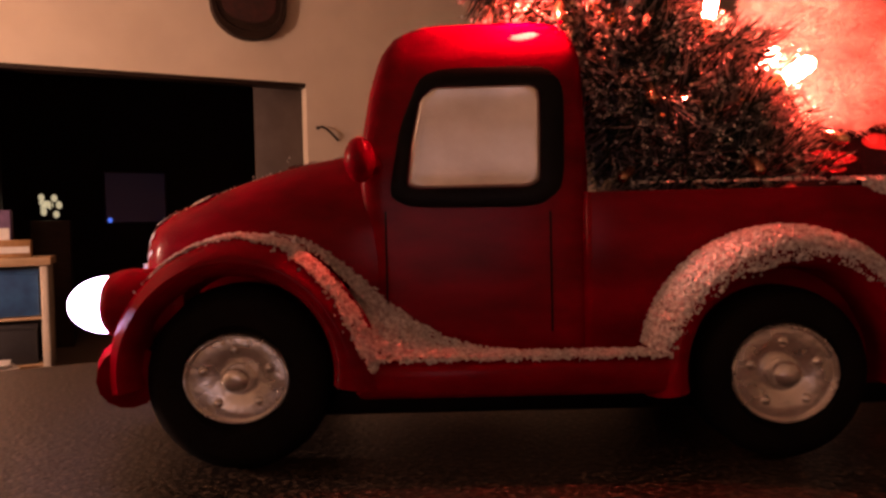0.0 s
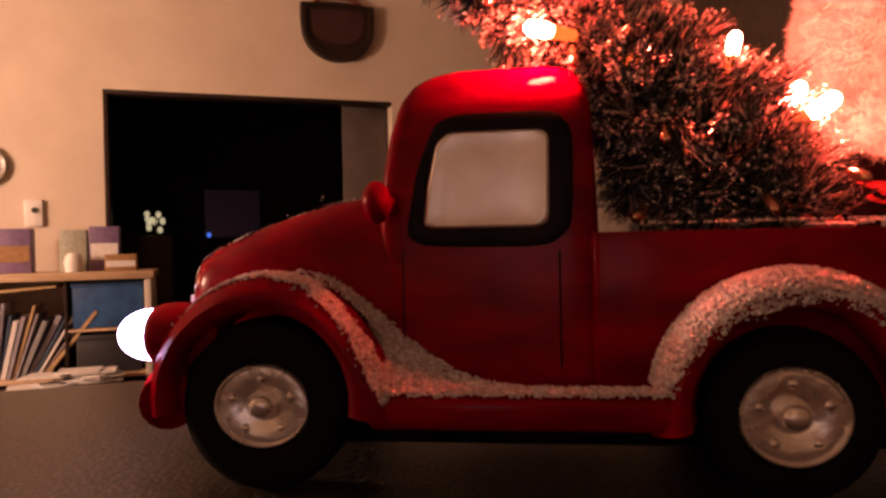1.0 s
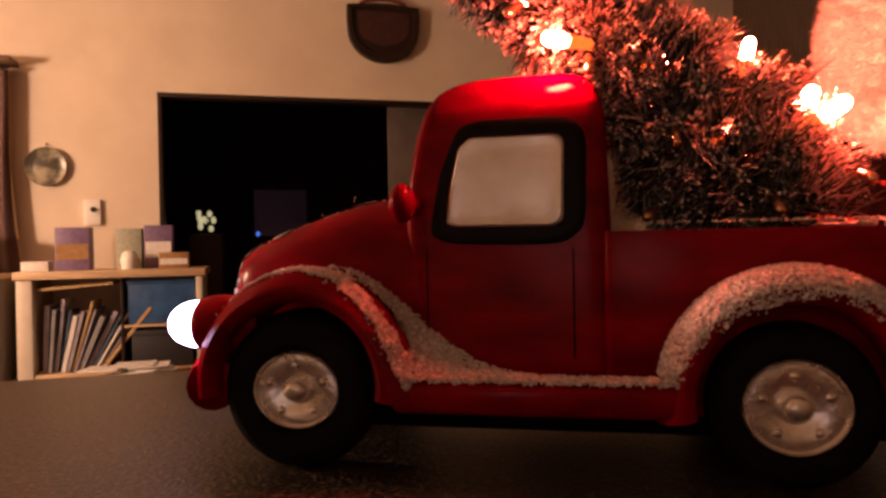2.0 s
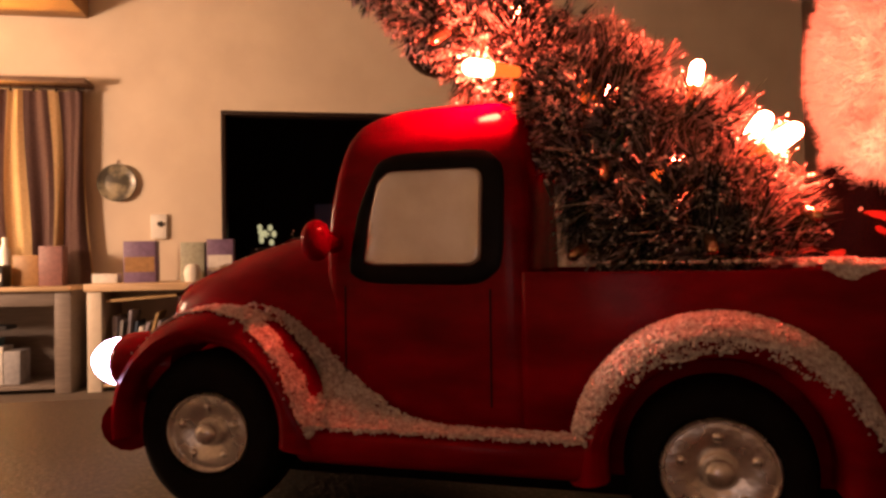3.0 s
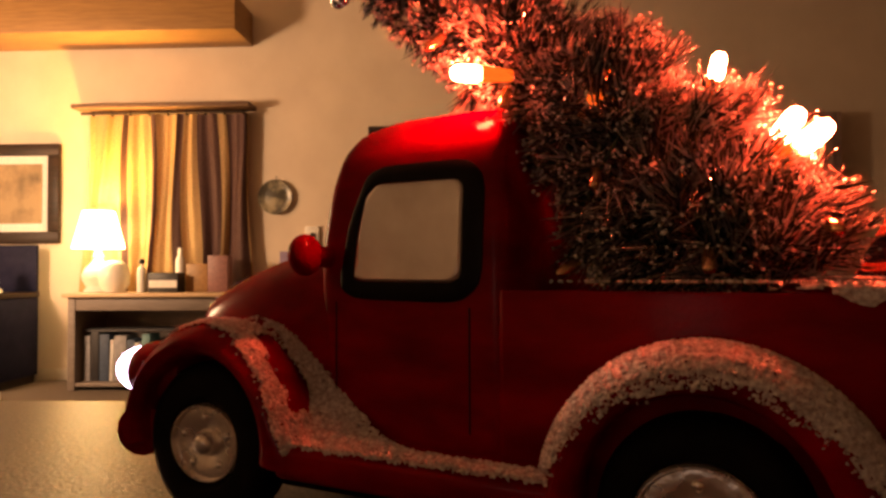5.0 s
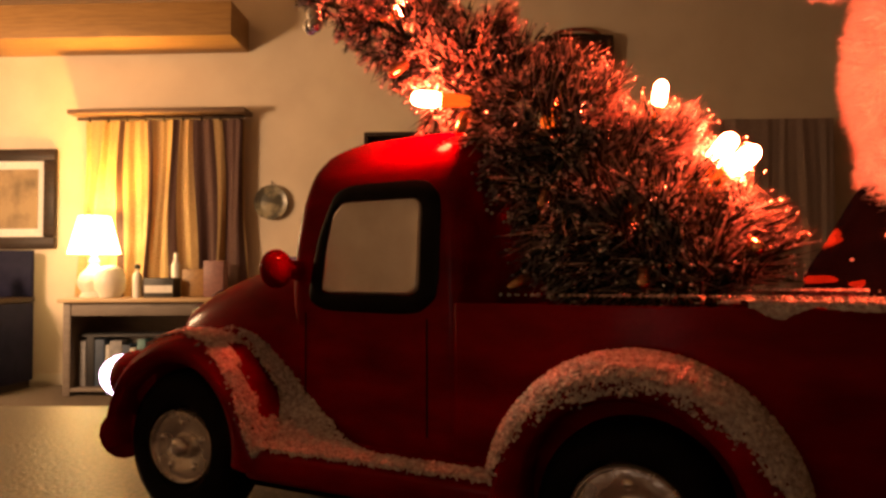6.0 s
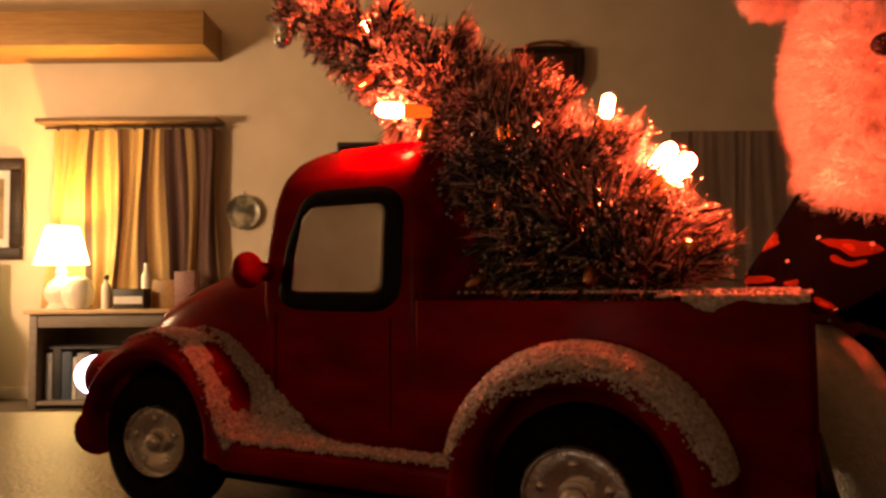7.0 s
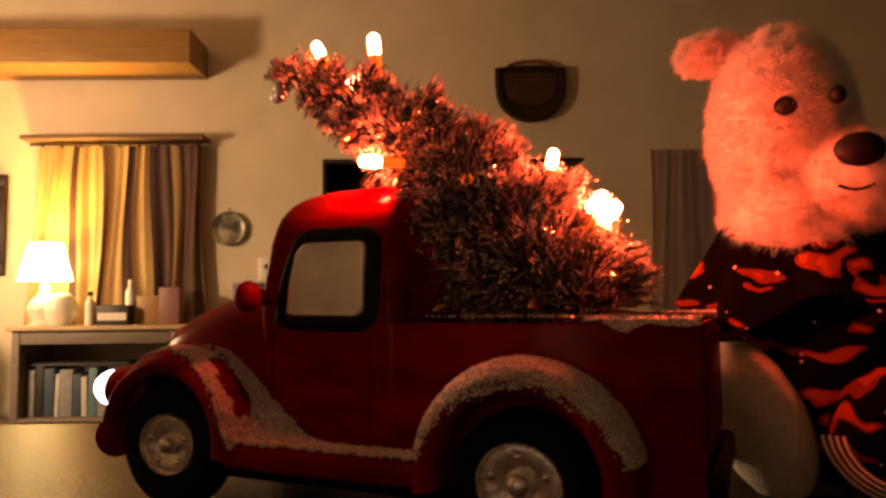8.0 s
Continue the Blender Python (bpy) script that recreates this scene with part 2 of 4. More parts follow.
# ---- the truck ----
YC = 0.297
HUB_F, HUB_R = (-0.0705, 0.7903), (0.1144, 0.7880)
ARCH_F, ARCH_R = (-0.0695, 0.7930), (0.1144, 0.7900)
CAB_N = 14.0
CAB_FRONT = [(0.780, -0.0240), (0.840, -0.0290), (0.855, -0.0312), (0.875, -0.0290), (0.890, -0.0262), (0.903, -0.0224), (0.910, -0.0182), (0.9145, -0.0125), (0.9180, -0.005), (0.9205, 0.006), (0.9215, 0.018)]
CAB_BACK = [(0.780, 0.0540), (0.855, 0.0535), (0.882, 0.0525), (0.898, 0.0518), (0.905, 0.0505), (0.911, 0.0480), (0.9145, 0.0465), (0.9180, 0.040), (0.9205, 0.032), (0.9215, 0.024)]
CAB_HALF = [(0.780, 0.0445), (0.850, 0.0440), (0.875, 0.0432), (0.890, 0.0422), (0.898, 0.0412), (0.905, 0.0388), (0.911, 0.0345), (0.9145, 0.0300), (0.9180, 0.0230), (0.9205, 0.0140), (0.9215, 0.0050)]


def taper(x):
    """The cab grows wider towards its back."""
    return 1 + 0.12 * min(1.0, max(0.0, (x + 0.010) / 0.063))


def cab_side(x, z):
    """How far the cab's flank stands out from the middle plane."""
    a, b = ramp(CAB_FRONT, z), ramp(CAB_BACK, z)
    k = min(0.999, abs((x - (a + b) / 2) / ((b - a) / 2)))
    return ramp(CAB_HALF, z) * taper(x) * (1 - k ** CAB_N) ** (1 / CAB_N)


def fender(side, hub, r_out, r_in, a0, a1, half=0.0715):
    """A wheel arch: a rounded section carried round the hub. Angles in degrees."""
    rings = []
    for i in range(57):
        a = radians(a0 + (a1 - a0) * i / 56)
        ro = r_out(a0 + (a1 - a0) * i / 56)
        ri = r_in
        section = [(ri, 0.040), (ri, half - 0.0050), (ri + 0.0012, half - 0.0018), (ri + 0.0040, half), (ri + (ro - ri) * 0.45, half), (ro - 0.0055, half - 0.0010),
                   (ro - 0.0026, half - 0.0034), (ro - 0.0008, half - 0.0070), (ro, half - 0.0130), (ro - 0.0008, half - 0.0220), (ro - 0.0030, half - 0.0310)]
        rings.append([(hub[0] + r * math.cos(a), YC + side * y, hub[1] + r * math.sin(a)) for r, y in section])
    return loft(rings, closed=True, caps=True)


FRONT_R = [(-6, 0.0530), (4, 0.0500), (13, 0.0468), (31, 0.0447), (51, 0.0447), (67, 0.0452), (90, 0.0456), (115, 0.0442), (131, 0.0437), (150, 0.0440), (200, 0.0435)]


def front_radius(deg):
    return ramp(FRONT_R, deg)


def rear_radius(deg):
    return ramp([(-10, 0.0483), (20, 0.0488), (90, 0.0475), (140, 0.0462), (170, 0.0460), (186, 0.0480)], deg)


def flank_point(side, hub, radius_of, deg, down, lift):
    """A point on the arch's skin: down is the way from the inner shoulder over the crest to the outer face."""
    a, ro, half = radians(deg), radius_of(deg), 0.0715
    track = [(0.0, ro - 0.0008, half - 0.0220), (0.009, ro, half - 0.0130), (0.0152, ro - 0.0008, half - 0.0070), (0.0195, ro - 0.0026, half - 0.0034), (0.0235, ro - 0.0055, half - 0.0010), (0.040, ro - 0.0220, half)]
    r = ramp([(q[0], q[1]) for q in track], down)
    y = ramp([(q[0], q[2]) for q in track], down)
    face = min(1.0, max(0.0, (down - 0.009) / 0.0145))
    r, y = r + lift * math.cos(face * math.pi / 2), y + lift * math.sin(face * math.pi / 2)
    return (hub[0] + r * math.cos(a), YC + side * y, hub[1] + r * math.sin(a))


def snow_sheet(rows, keep):
    """A rough snow skin over a sheet of points; keep(i, j) says where it lies."""
    bm = bmesh.new()
    vs = [[bm.verts.new(p) for p in r] for r in rows]
    for i in range(len(rows) - 1):
        for j in range(len(rows[0]) - 1):
            if keep(i, j):
                bm.faces.new((vs[i][j], vs[i][j + 1], vs[i + 1][j + 1], vs[i + 1][j]))
    bmesh.ops.delete(bm, geom=[v for v in bm.verts if not v.link_faces], context="VERTS")
    return bm


OCTA_V = np.array([(1, 0, 0), (-1, 0, 0), (0, 1, 0), (0, -1, 0), (0, 0, 1), (0, 0, -1)], dtype=float)
OCTA_F = [(0, 2, 4), (2, 1, 4), (1, 3, 4), (3, 0, 4), (2, 0, 5), (1, 2, 5), (3, 1, 5), (0, 3, 5)]


def grains(points, lo, hi, seed):
    """Small uneven lumps at points: vertices and faces."""
    rng = np.random.default_rng(seed)
    verts, faces = [], []
    for p in points:
        k = len(verts)
        turn = np.linalg.qr(rng.normal(size=(3, 3)))[0]
        verts.extend(np.asarray(p) + (OCTA_V * rng.uniform(lo, hi, 3)) @ turn)
        faces.extend([tuple(k + i for i in f) for f in OCTA_F])
    return verts, faces


def arch_snow(truck, side, hub, radius_of, a0, a1, reach, seed, bare=lambda d: -1.0):
    """Snow over one arch, ragged on its lower edge. reach(deg): how far down the face it goes."""
    rng = np.random.default_rng(seed)
    count_a, count_d = int(abs(a1 - a0) * 1.1), 52
    rows, downs = [], []
    for i in range(count_a):
        deg = a0 + (a1 - a0) * i / (count_a - 1)
        rows.append([flank_point(side, hub, radius_of, deg, 0.036 * j / (count_d - 1), 0.0005 + 0.0011 * rng.random() ** 1.5) for j in range(count_d)])

    def keep(i, j):
        deg, d = a0 + (a1 - a0) * i / (count_a - 1), 0.036 * j / (count_d - 1)
        edge = reach(deg)
        wob = noise.noise(Vector((deg * 0.09, seed, d * 300))) * 0.004
        if d > edge + wob or d < bare(deg) + 1.5 * wob:
            return False
        gap = noise.noise(Vector((deg * 1.3, seed + 5.0, d * 1700)))
        return gap > -0.85 + 0.55 * max(0.0, (d - edge * 0.5) / (edge * 0.5))
    part("snow", snow_sheet(rows, keep), SNOW, truck, "rough white snow flock on the arch")["kind"] = "stuff"
    pts = []
    for _ in range(1100):
        deg = rng.uniform(a0, a1)
        d = min(0.038, max(0.0, rng.normal(reach(deg) * 0.86, 0.0020)))
        pts.append(flank_point(side, hub, radius_of, deg, d, 0.0006))
    v, f = grains(pts, 0.0003, 0.0008, seed)
    ob = raw("snow_dust", v, f, SNOW, truck)
    ob["kind"] = "stuff"


def wheel(truck, side, hub, r_tyre, r_rim, squash):
    w = new("wheel")
    w.parent = truck
    ORG[w] = ORG[truck]
    s = side
    y = lambda h: s * h
    prof = [(r_rim * 0.9, 0.046), (r_tyre * 0.93, 0.046), (r_tyre, 0.049), (r_tyre, 0.058), (r_tyre * 0.985, 0.0605), (r_tyre * 0.93, 0.0630), (r_tyre * 0.82, 0.0645), (r_rim * 1.12, 0.0640), (r_rim * 1.04, 0.0620), (r_rim * 0.9, 0.0605)]
    part("tyre", lathe([(r, y(h)) for r, h in prof], (hub[0], YC, hub[1]), "Y", 40), TYRE, w, "matt black tyre")
    dish = [(r_rim * 1.02, 0.0600), (r_rim * 1.02, 0.0632), (r_rim * 0.98, 0.0640), (r_rim * 0.95, 0.0640), (r_rim * 0.91, 0.0624), (r_rim * 0.80, 0.0626), (r_rim * 0.62, 0.0623), (r_rim * 0.45, 0.0614), (r_rim * 0.36, 0.0610), (r_rim * 0.32, 0.0615), (r_rim * 0.29, 0.0640), (r_rim * 0.23, 0.0656), (r_rim * 0.12, 0.0663), (0.0, 0.0664)]
    bm = lathe([(r, y(h)) for r, h in dish], (hub[0], YC, hub[1]), "Y", 40, squash)
    for k in range(5):
        a = 2 * math.pi * k / 5 + 0.35
        ball((hub[0] + r_rim * 0.66 * squash[0] * math.cos(a), YC + s * 0.0620, hub[1] + r_rim * 0.66 * squash[1] * math.sin(a)), (r_rim * 0.115, 0.0016, r_rim * 0.115), 10, 6, into=bm)
    part("rim", bm, RIM, w, "hand-painted silver rim with a domed hub cap")


def outline(points, count, cut=0.14):
    """Even points round a closed, slightly rounded polygon."""
    pts = [np.array(p, dtype=float) for p in points]
    for _ in range(3):
        nxt = []
        for a, b in zip(pts, pts[1:] + pts[:1]):
            nxt += [a * (1 - cut) + b * cut, a * cut + b * (1 - cut)]
        pts = nxt
    pts.append(pts[0])
    seg = [np.linalg.norm(b - a) for a, b in zip(pts, pts[1:])]
    run = np.concatenate([[0], np.cumsum(seg)])
    return [(np.interp(q, run, [p[0] for p in pts]), np.interp(q, run, [p[1] for p in pts])) for q in np.linspace(0, run[-1], count, endpoint=False)]


def cab_window(truck, side):
    outer = outline([(-0.0200, 0.8470), (0.0435, 0.8462), (0.0445, 0.8972), (-0.0060, 0.8975), (-0.0150, 0.8760)], 72)
    inner = outline([(-0.0124, 0.8542), (0.0350, 0.8538), (0.0356, 0.8900), (-0.0022, 0.8904), (-0.0072, 0.8862), (-0.0106, 0.8700)], 72, 0.07)
    # start both at the same bearing
    mid = np.mean(inner, axis=0)
    bear = lambda p: math.atan2(p[1] - mid[1], p[0] - mid[0])
    outer, inner = sorted(outer, key=bear), sorted(inner, key=bear)
    def on(p, lift):
        return (p[0], YC + side * (cab_side(p[0], p[1]) + lift), p[1])
    mix = lambda k: [tuple((1 - k) * np.array(a) + k * np.array(b)) for a, b in zip(outer, inner)]
    rings = [[on(p, -0.0010) for p in mix(0)], [on(p, 0.0005) for p in mix(0.03)], [on(p, 0.0009) for p in mix(0.20)], [on(p, 0.0010) for p in mix(0.80)], [on(p, 0.0008) for p in mix(0.95)], [on(p, -0.0008) for p in mix(1.0)]]
    win = part("window", loft(rings, caps=False), BLACK, truck, "thick black painted window surround")
    shrink = lambda k: [(mid[0] + (p[0] - mid[0]) * k, mid[1] + (p[1] - mid[1]) * k) for p in inner]
    rings = [[on(p, h) for p in shrink(k)] for k, h in ((1.02, -0.0006), (0.985, 0.0006), (0.95, 0.0011), (0.90, 0.0009), (0.7, 0.0007), (0.45, 0.0007), (0.2, 0.0007), (0.0005, 0.0007))]
    part("pane", loft(rings, caps=False), SILVER, win, "blank silver painted window pane")


def build_truck():
    truck = thing("toy_truck", "glazed red ceramic pickup truck with snow-flocked arches and a lit headlight", "toy truck", (0.02, YC, TABLE_Z))
    se = superellipse(CAB_N, 96)
    rings = []
    for z in (0.780, 0.800, 0.820, 0.840, 0.850, 0.860, 0.868, 0.875, 0.883, 0.890, 0.895, 0.900, 0.904, 0.9075, 0.9105, 0.913, 0.915, 0.917, 0.9185, 0.9198, 0.9208, 0.9215):
        a, b, h = ramp(CAB_FRONT, z), ramp(CAB_BACK, z), ramp(CAB_HALF, z)
        rings.append([((a + b) / 2 + (b - a) / 2 * p, YC + h * q * taper((a + b) / 2 + (b - a) / 2 * p), z) for p, q in se])
    cab = part("cab", loft(rings), RED, truck)
    # door seams
    for side in (-1, 1):
        for x0, top, foot in ((-0.0205, 0.846, 0.805), (0.0385, 0.845, 0.802)):
            bm = tube([(x0, YC + side * (cab_side(x0, z) - 0.0002), z) for z in np.linspace(foot, top, 8)], 0.00045, 6)
            part("door_seam", bm, BLACK, cab)
        cab_window(truck, side)
    # hood
    rings = []
    hood_top = [(-0.1195, 0.8375), (-0.1180, 0.8415), (-0.1150, 0.8445), (-0.1090, 0.8480), (-0.1014, 0.8512), (-0.0787, 0.8602), (-0.0583, 0.8658), (-0.0403, 0.8690), (-0.018, 0.8705)]
    hood_half = [(-0.1195, 0.0130), (-0.1180, 0.0180), (-0.1150, 0.0230), (-0.1090, 0.0285), (-0.090, 0.0360), (-0.060, 0.0412), (-0.034, 0.0432), (-0.018, 0.0435)]
    se2 = superellipse(3.3, 56)
    for x in (-0.1195, -0.1188, -0.1180, -0.1165, -0.1150, -0.1120, -0.109, -0.104, -0.096, -0.085, -0.070, -0.055, -0.040, -0.028, -0.018):
        top, h, low = ramp(hood_top, x), ramp(hood_half, x), 0.786
        rings.append([(x, YC + h * p, (top + low) / 2 + (top - low) / 2 * q) for p, q in se2])
    hood = part("hood", loft(rings), RED, truck)
    for k in range(5):
        x0 = -0.1198
        part("grille_bar", box((x0 - 0.0012, YC - 0.014 + 0.007 * k - 0.0012, 0.798), (x0 + 0.002, YC - 0.014 + 0.007 * k + 0.0012, 0.828), 0.0005), SILVER, hood)
    # bed, hollow from above
    bm = box((0.050, YC - 0.0515, 0.781), (0.1835, YC + 0.0515, 0.8530))
    topf = max(bm.faces, key=lambda f: f.calc_center_median().z)
    bmesh.ops.inset_region(bm, faces=[topf], thickness=0.0065)
    bmesh.ops.translate(bm, verts=list(topf.verts), vec=(0, 0, -0.024))
    bmesh.ops.bevel(bm, geom=list(bm.edges), offset=0.0028, segments=3, affect="EDGES", profile=0.5)
    bed = part("bed", bm, RED, truck)
    part("tailgate", box((0.1830, YC - 0.043, 0.800), (0.1850, YC + 0.043, 0.847), 0.0009), RED, bed)
    # underside and running boards
    part("chassis", box((-0.105, YC - 0.047, 0.7725), (0.172, YC + 0.047, 0.790), 0.003), BLACK, truck)
    for side in (-1, 1):
        lo, hi = sorted((YC + side * 0.038, YC + side * 0.0705))
        part("running_board", box((-0.030, lo, 0.7835), (0.078, hi, 0.7962), 0.0035, 3), RED, truck)
        part("fender", fender(side, ARCH_F, front_radius, 0.0325, -8, 188), RED, truck)
        part("fender", fender(side, ARCH_R, rear_radius, 0.0340, -10, 190), RED, truck)
        # headlight on its nacelle
        c = (0.0, YC + side * 0.0530, 0.8155)
        bm = lathe([(0.0030, -0.1160), (0.0100, -0.1160), (0.0110, -0.1150), (0.0119, -0.1125), (0.0125, -0.1080), (0.0122, -0.0990), (0.0085, -0.0880)], c, "X", 28)
        nac = part("headlight", bm, RED, truck, "rounded red headlight housing")
        dome = [(0.0099, -0.1150)] + [(0.0099 * math.cos(q), -0.1172 - 0.0136 * math.sin(q)) for q in np.linspace(0, math.pi / 2, 9)]
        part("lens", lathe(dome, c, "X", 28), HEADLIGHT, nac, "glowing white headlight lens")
        # mirror
        mir = part("mirror", ball((-0.0283, YC + side * 0.0530, 0.8640), (0.0054, 0.0082, 0.0080)), RED, truck, "round red door mirror")
        part("arm", tube([(-0.0275, YC + side * 0.0510, 0.8645), (-0.0262, YC + side * 0.0450, 0.8635), (-0.0240, YC + side * 0.0380, 0.8625)], 0.0042, 10), RED, mir)
        wheel(truck, side, HUB_F, HUB_F[1] - TABLE_Z, 0.0163, (1.10, 0.925))
        wheel(truck, side, HUB_R, HUB_R[1] - TABLE_Z, 0.0172, (1.05, 0.97))
        arch_snow(truck, side, ARCH_F, front_radius, 0, 150, lambda d: ramp([(0, 0.0245), (25, 0.0222), (50, 0.0195), (75, 0.0165), (110, 0.0138), (150, 0.0090)], d), 11 + side, lambda d: ramp([(0, -1.0), (11, 0.0), (17, 0.0128), (26, 0.0152), (45, 0.0140), (62, 0.0080), (72, -1.0)], d))
        valley_snow(truck, side)
        arch_snow(truck, side, ARCH_R, rear_radius, 12, 170, lambda d: ramp([(10, 0.0225), (40, 0.0255), (80, 0.0275), (120, 0.0275), (150, 0.0250), (170, 0.0220)], d), 21 + side)
        board_snow(truck, side)
    # bumpers
    path = [(-0.1055, YC - 0.064, 0.7920), (-0.111, YC - 0.052, 0.7930), (-0.119, YC - 0.020, 0.7930), (-0.120, YC, 0.7930), (-0.119, YC + 0.020, 0.7920), (-0.111, YC + 0.052, 0.7930), (-0.1055, YC + 0.064, 0.7930)]
    part("bumper", tube(path, 0.0106, 16), RED, truck, "rounded red front bumper")
    part("bumper", box((0.181, YC - 0.050, 0.782), (0.190, YC + 0.050, 0.796), 0.004, 3), BLACK, truck, "dark rear bumper")
    # snow along hood edge and bed rails
    hood_snow(truck, hood_top, hood_half)
    rail_snow(truck)
    return truck


def board_snow(truck, side):
    """Snow on the running board, drifted up against the door behind the front arch."""
    rng = np.random.default_rng(31 + side)
    rows = []
    xs = np.linspace(-0.034, 0.074, 130)
    climb = lambda x: ramp([(-0.034, 0.0250), (-0.022, 0.0175), (-0.009, 0.0088), (0.0, 0.0042), (0.012, 0.0016), (0.030, 0.0006), (0.074, 0.0006)], x)
    inner = lambda x: ramp([(-0.020, 0.0435), (-0.004, 0.0470), (0.010, 0.0560), (0.025, 0.0615), (0.074, 0.0625)], x)
    for x in xs:
        row = []
        for j in range(26):
            k = j / 25
            y = 0.0708 + (inner(x) - 0.0708) * k
            z = 0.7968 + climb(x) * max(0.0, (k - 0.12) / 0.88) ** 1.35
            row.append((x, YC + side * (y + 0.0003 * rng.normal()), z + 0.0011 * rng.random() ** 1.5))
        rows.append(row)
    def keep(i, j):
        if j < 1:
            return noise.noise(Vector((xs[i] * 400, j, 3.0 + side))) > -0.3
        return noise.noise(Vector((xs[i] * 500, j * 0.5, 7.0 + side))) > -0.62 + 0.42 * max(0.0, (j / 25 - 0.7) / 0.3)
    part("snow", snow_sheet(rows, keep), SNOW, truck, "white snow drifted on the running board")["kind"] = "stuff"
    # front skirt of the drift, along the edge
    rows = []
    for x in np.linspace(-0.024, 0.074, 110):
        rows.append([(x, YC + side * (0.0712 + 0.0002 * rng.random()), 0.7974 - 0.0024 * j / 5 + 0.0004 * rng.normal()) for j in range(6)])
    part("snow", snow_sheet(rows, lambda i, j: j < 2 + 2.0 * noise.noise(Vector((i * 0.21, 0.0, side)))), SNOW, truck, "snow edge on the running board")["kind"] = "stuff"
    pts = [(x, YC + side * rng.uniform(inner(x) - 0.002, 0.0715), 0.7972 + climb(x) * 0.5 * rng.random()) for x in rng.uniform(-0.030, 0.072, 420)]
    v, f = grains(pts, 0.0004, 0.0009, 41 + side)
    raw("snow_dust", v, f, SNOW, truck)["kind"] = "stuff"


def valley_snow(truck, side):
    """Snow drifted into the valley between the front arch and the body, above the running board."""
    rng = np.random.default_rng(71 + side)
    degs = np.linspace(6, 84, 96)
    lift = lambda d: ramp([(6, 0.0150), (20, 0.0092), (27, 0.0070), (44, 0.0032), (65, 0.0022), (84, 0.0010)], d)
    rows = []
    for d in degs:
        a, row = radians(d), []
        for j in range(18):
            k = j / 17
            y = 0.0530 + (0.0425 - 0.0530) * k
            r = front_radius(d) - 0.0004 + lift(d) * k ** 1.3 + 0.0010 * rng.random() ** 1.5
            row.append((ARCH_F[0] + r * math.cos(a), YC + side * y, ARCH_F[1] + r * math.sin(a)))
        rows.append(row)

    def keep(i, j):
        edge = 3.5 + 3.0 * noise.noise(Vector((i * 0.16, 2.0, side))) + max(0.0, (degs[i] - 46) * 0.36)
        return j > edge and noise.noise(Vector((i * 0.9, j * 0.6, 5.0 + side))) > -0.72
    part("snow", snow_sheet(rows, keep), SNOW, truck, "white snow drifted behind the front arch")["kind"] = "stuff"
    pts = []
    for d in rng.uniform(8, 80, 260):
        k, a = rng.random(), radians(d)
        r = front_radius(d) + lift(d) * k ** 1.3 + 0.0006
        pts.append((ARCH_F[0] + r * math.cos(a), YC + side * (0.0515 - 0.0090 * k), ARCH_F[1] + r * math.sin(a)))
    v, f = grains(pts, 0.0004, 0.0009, 73 + side)
    raw("snow_dust", v, f, SNOW, truck)["kind"] = "stuff"


def hood_snow(truck, top, half):
    rng = np.random.default_rng(51)
    rows = []
    xs = np.linspace(-0.1190, -0.040, 80)
    for x in xs:
        t, h, low = ramp(top, x), ramp(half, x), 0.786
        row = []
        for j in range(33):
            a = radians(20 + 140 * j / 32)
            c, s = math.cos(a), math.sin(a)
            p, q = math.copysign(abs(c) ** (2 / 3.3), c), abs(s) ** (2 / 3.3)
            row.append((x, YC + (h + 0.0004) * p, (t + low) / 2 + (t - low) / 2 * q + 0.0006 + 0.0005 * rng.random()))
        rows.append(row)
    def keep(i, j):
        mid = abs(j - 16) / 16
        front = max(0.0, 1 - i / 14)
        return noise.noise(Vector((xs[i] * 90, j * 0.25, 4.0))) > (0.30 + 0.4 * mid - 0.75 * front if i < 13 else 0.22 + 2.2 * max(0.0, mid - 0.22))
    part("snow", snow_sheet(rows, keep), SNOW, truck, "thin snow along the hood ridge")["kind"] = "stuff"
    pts = []
    for _ in range(520):
        x = rng.uniform(-0.116, -0.035)
        pts.append((x, YC + rng.normal(0, 0.006), ramp(top, x) + 0.0002))
    pts += [(-0.0635, YC - 0.006, 0.8685), (-0.0628, YC - 0.006, 0.8700)]
    v, f = grains(pts, 0.0003, 0.0007, 52)
    raw("snow_dust", v, f, SNOW, truck)["kind"] = "stuff"


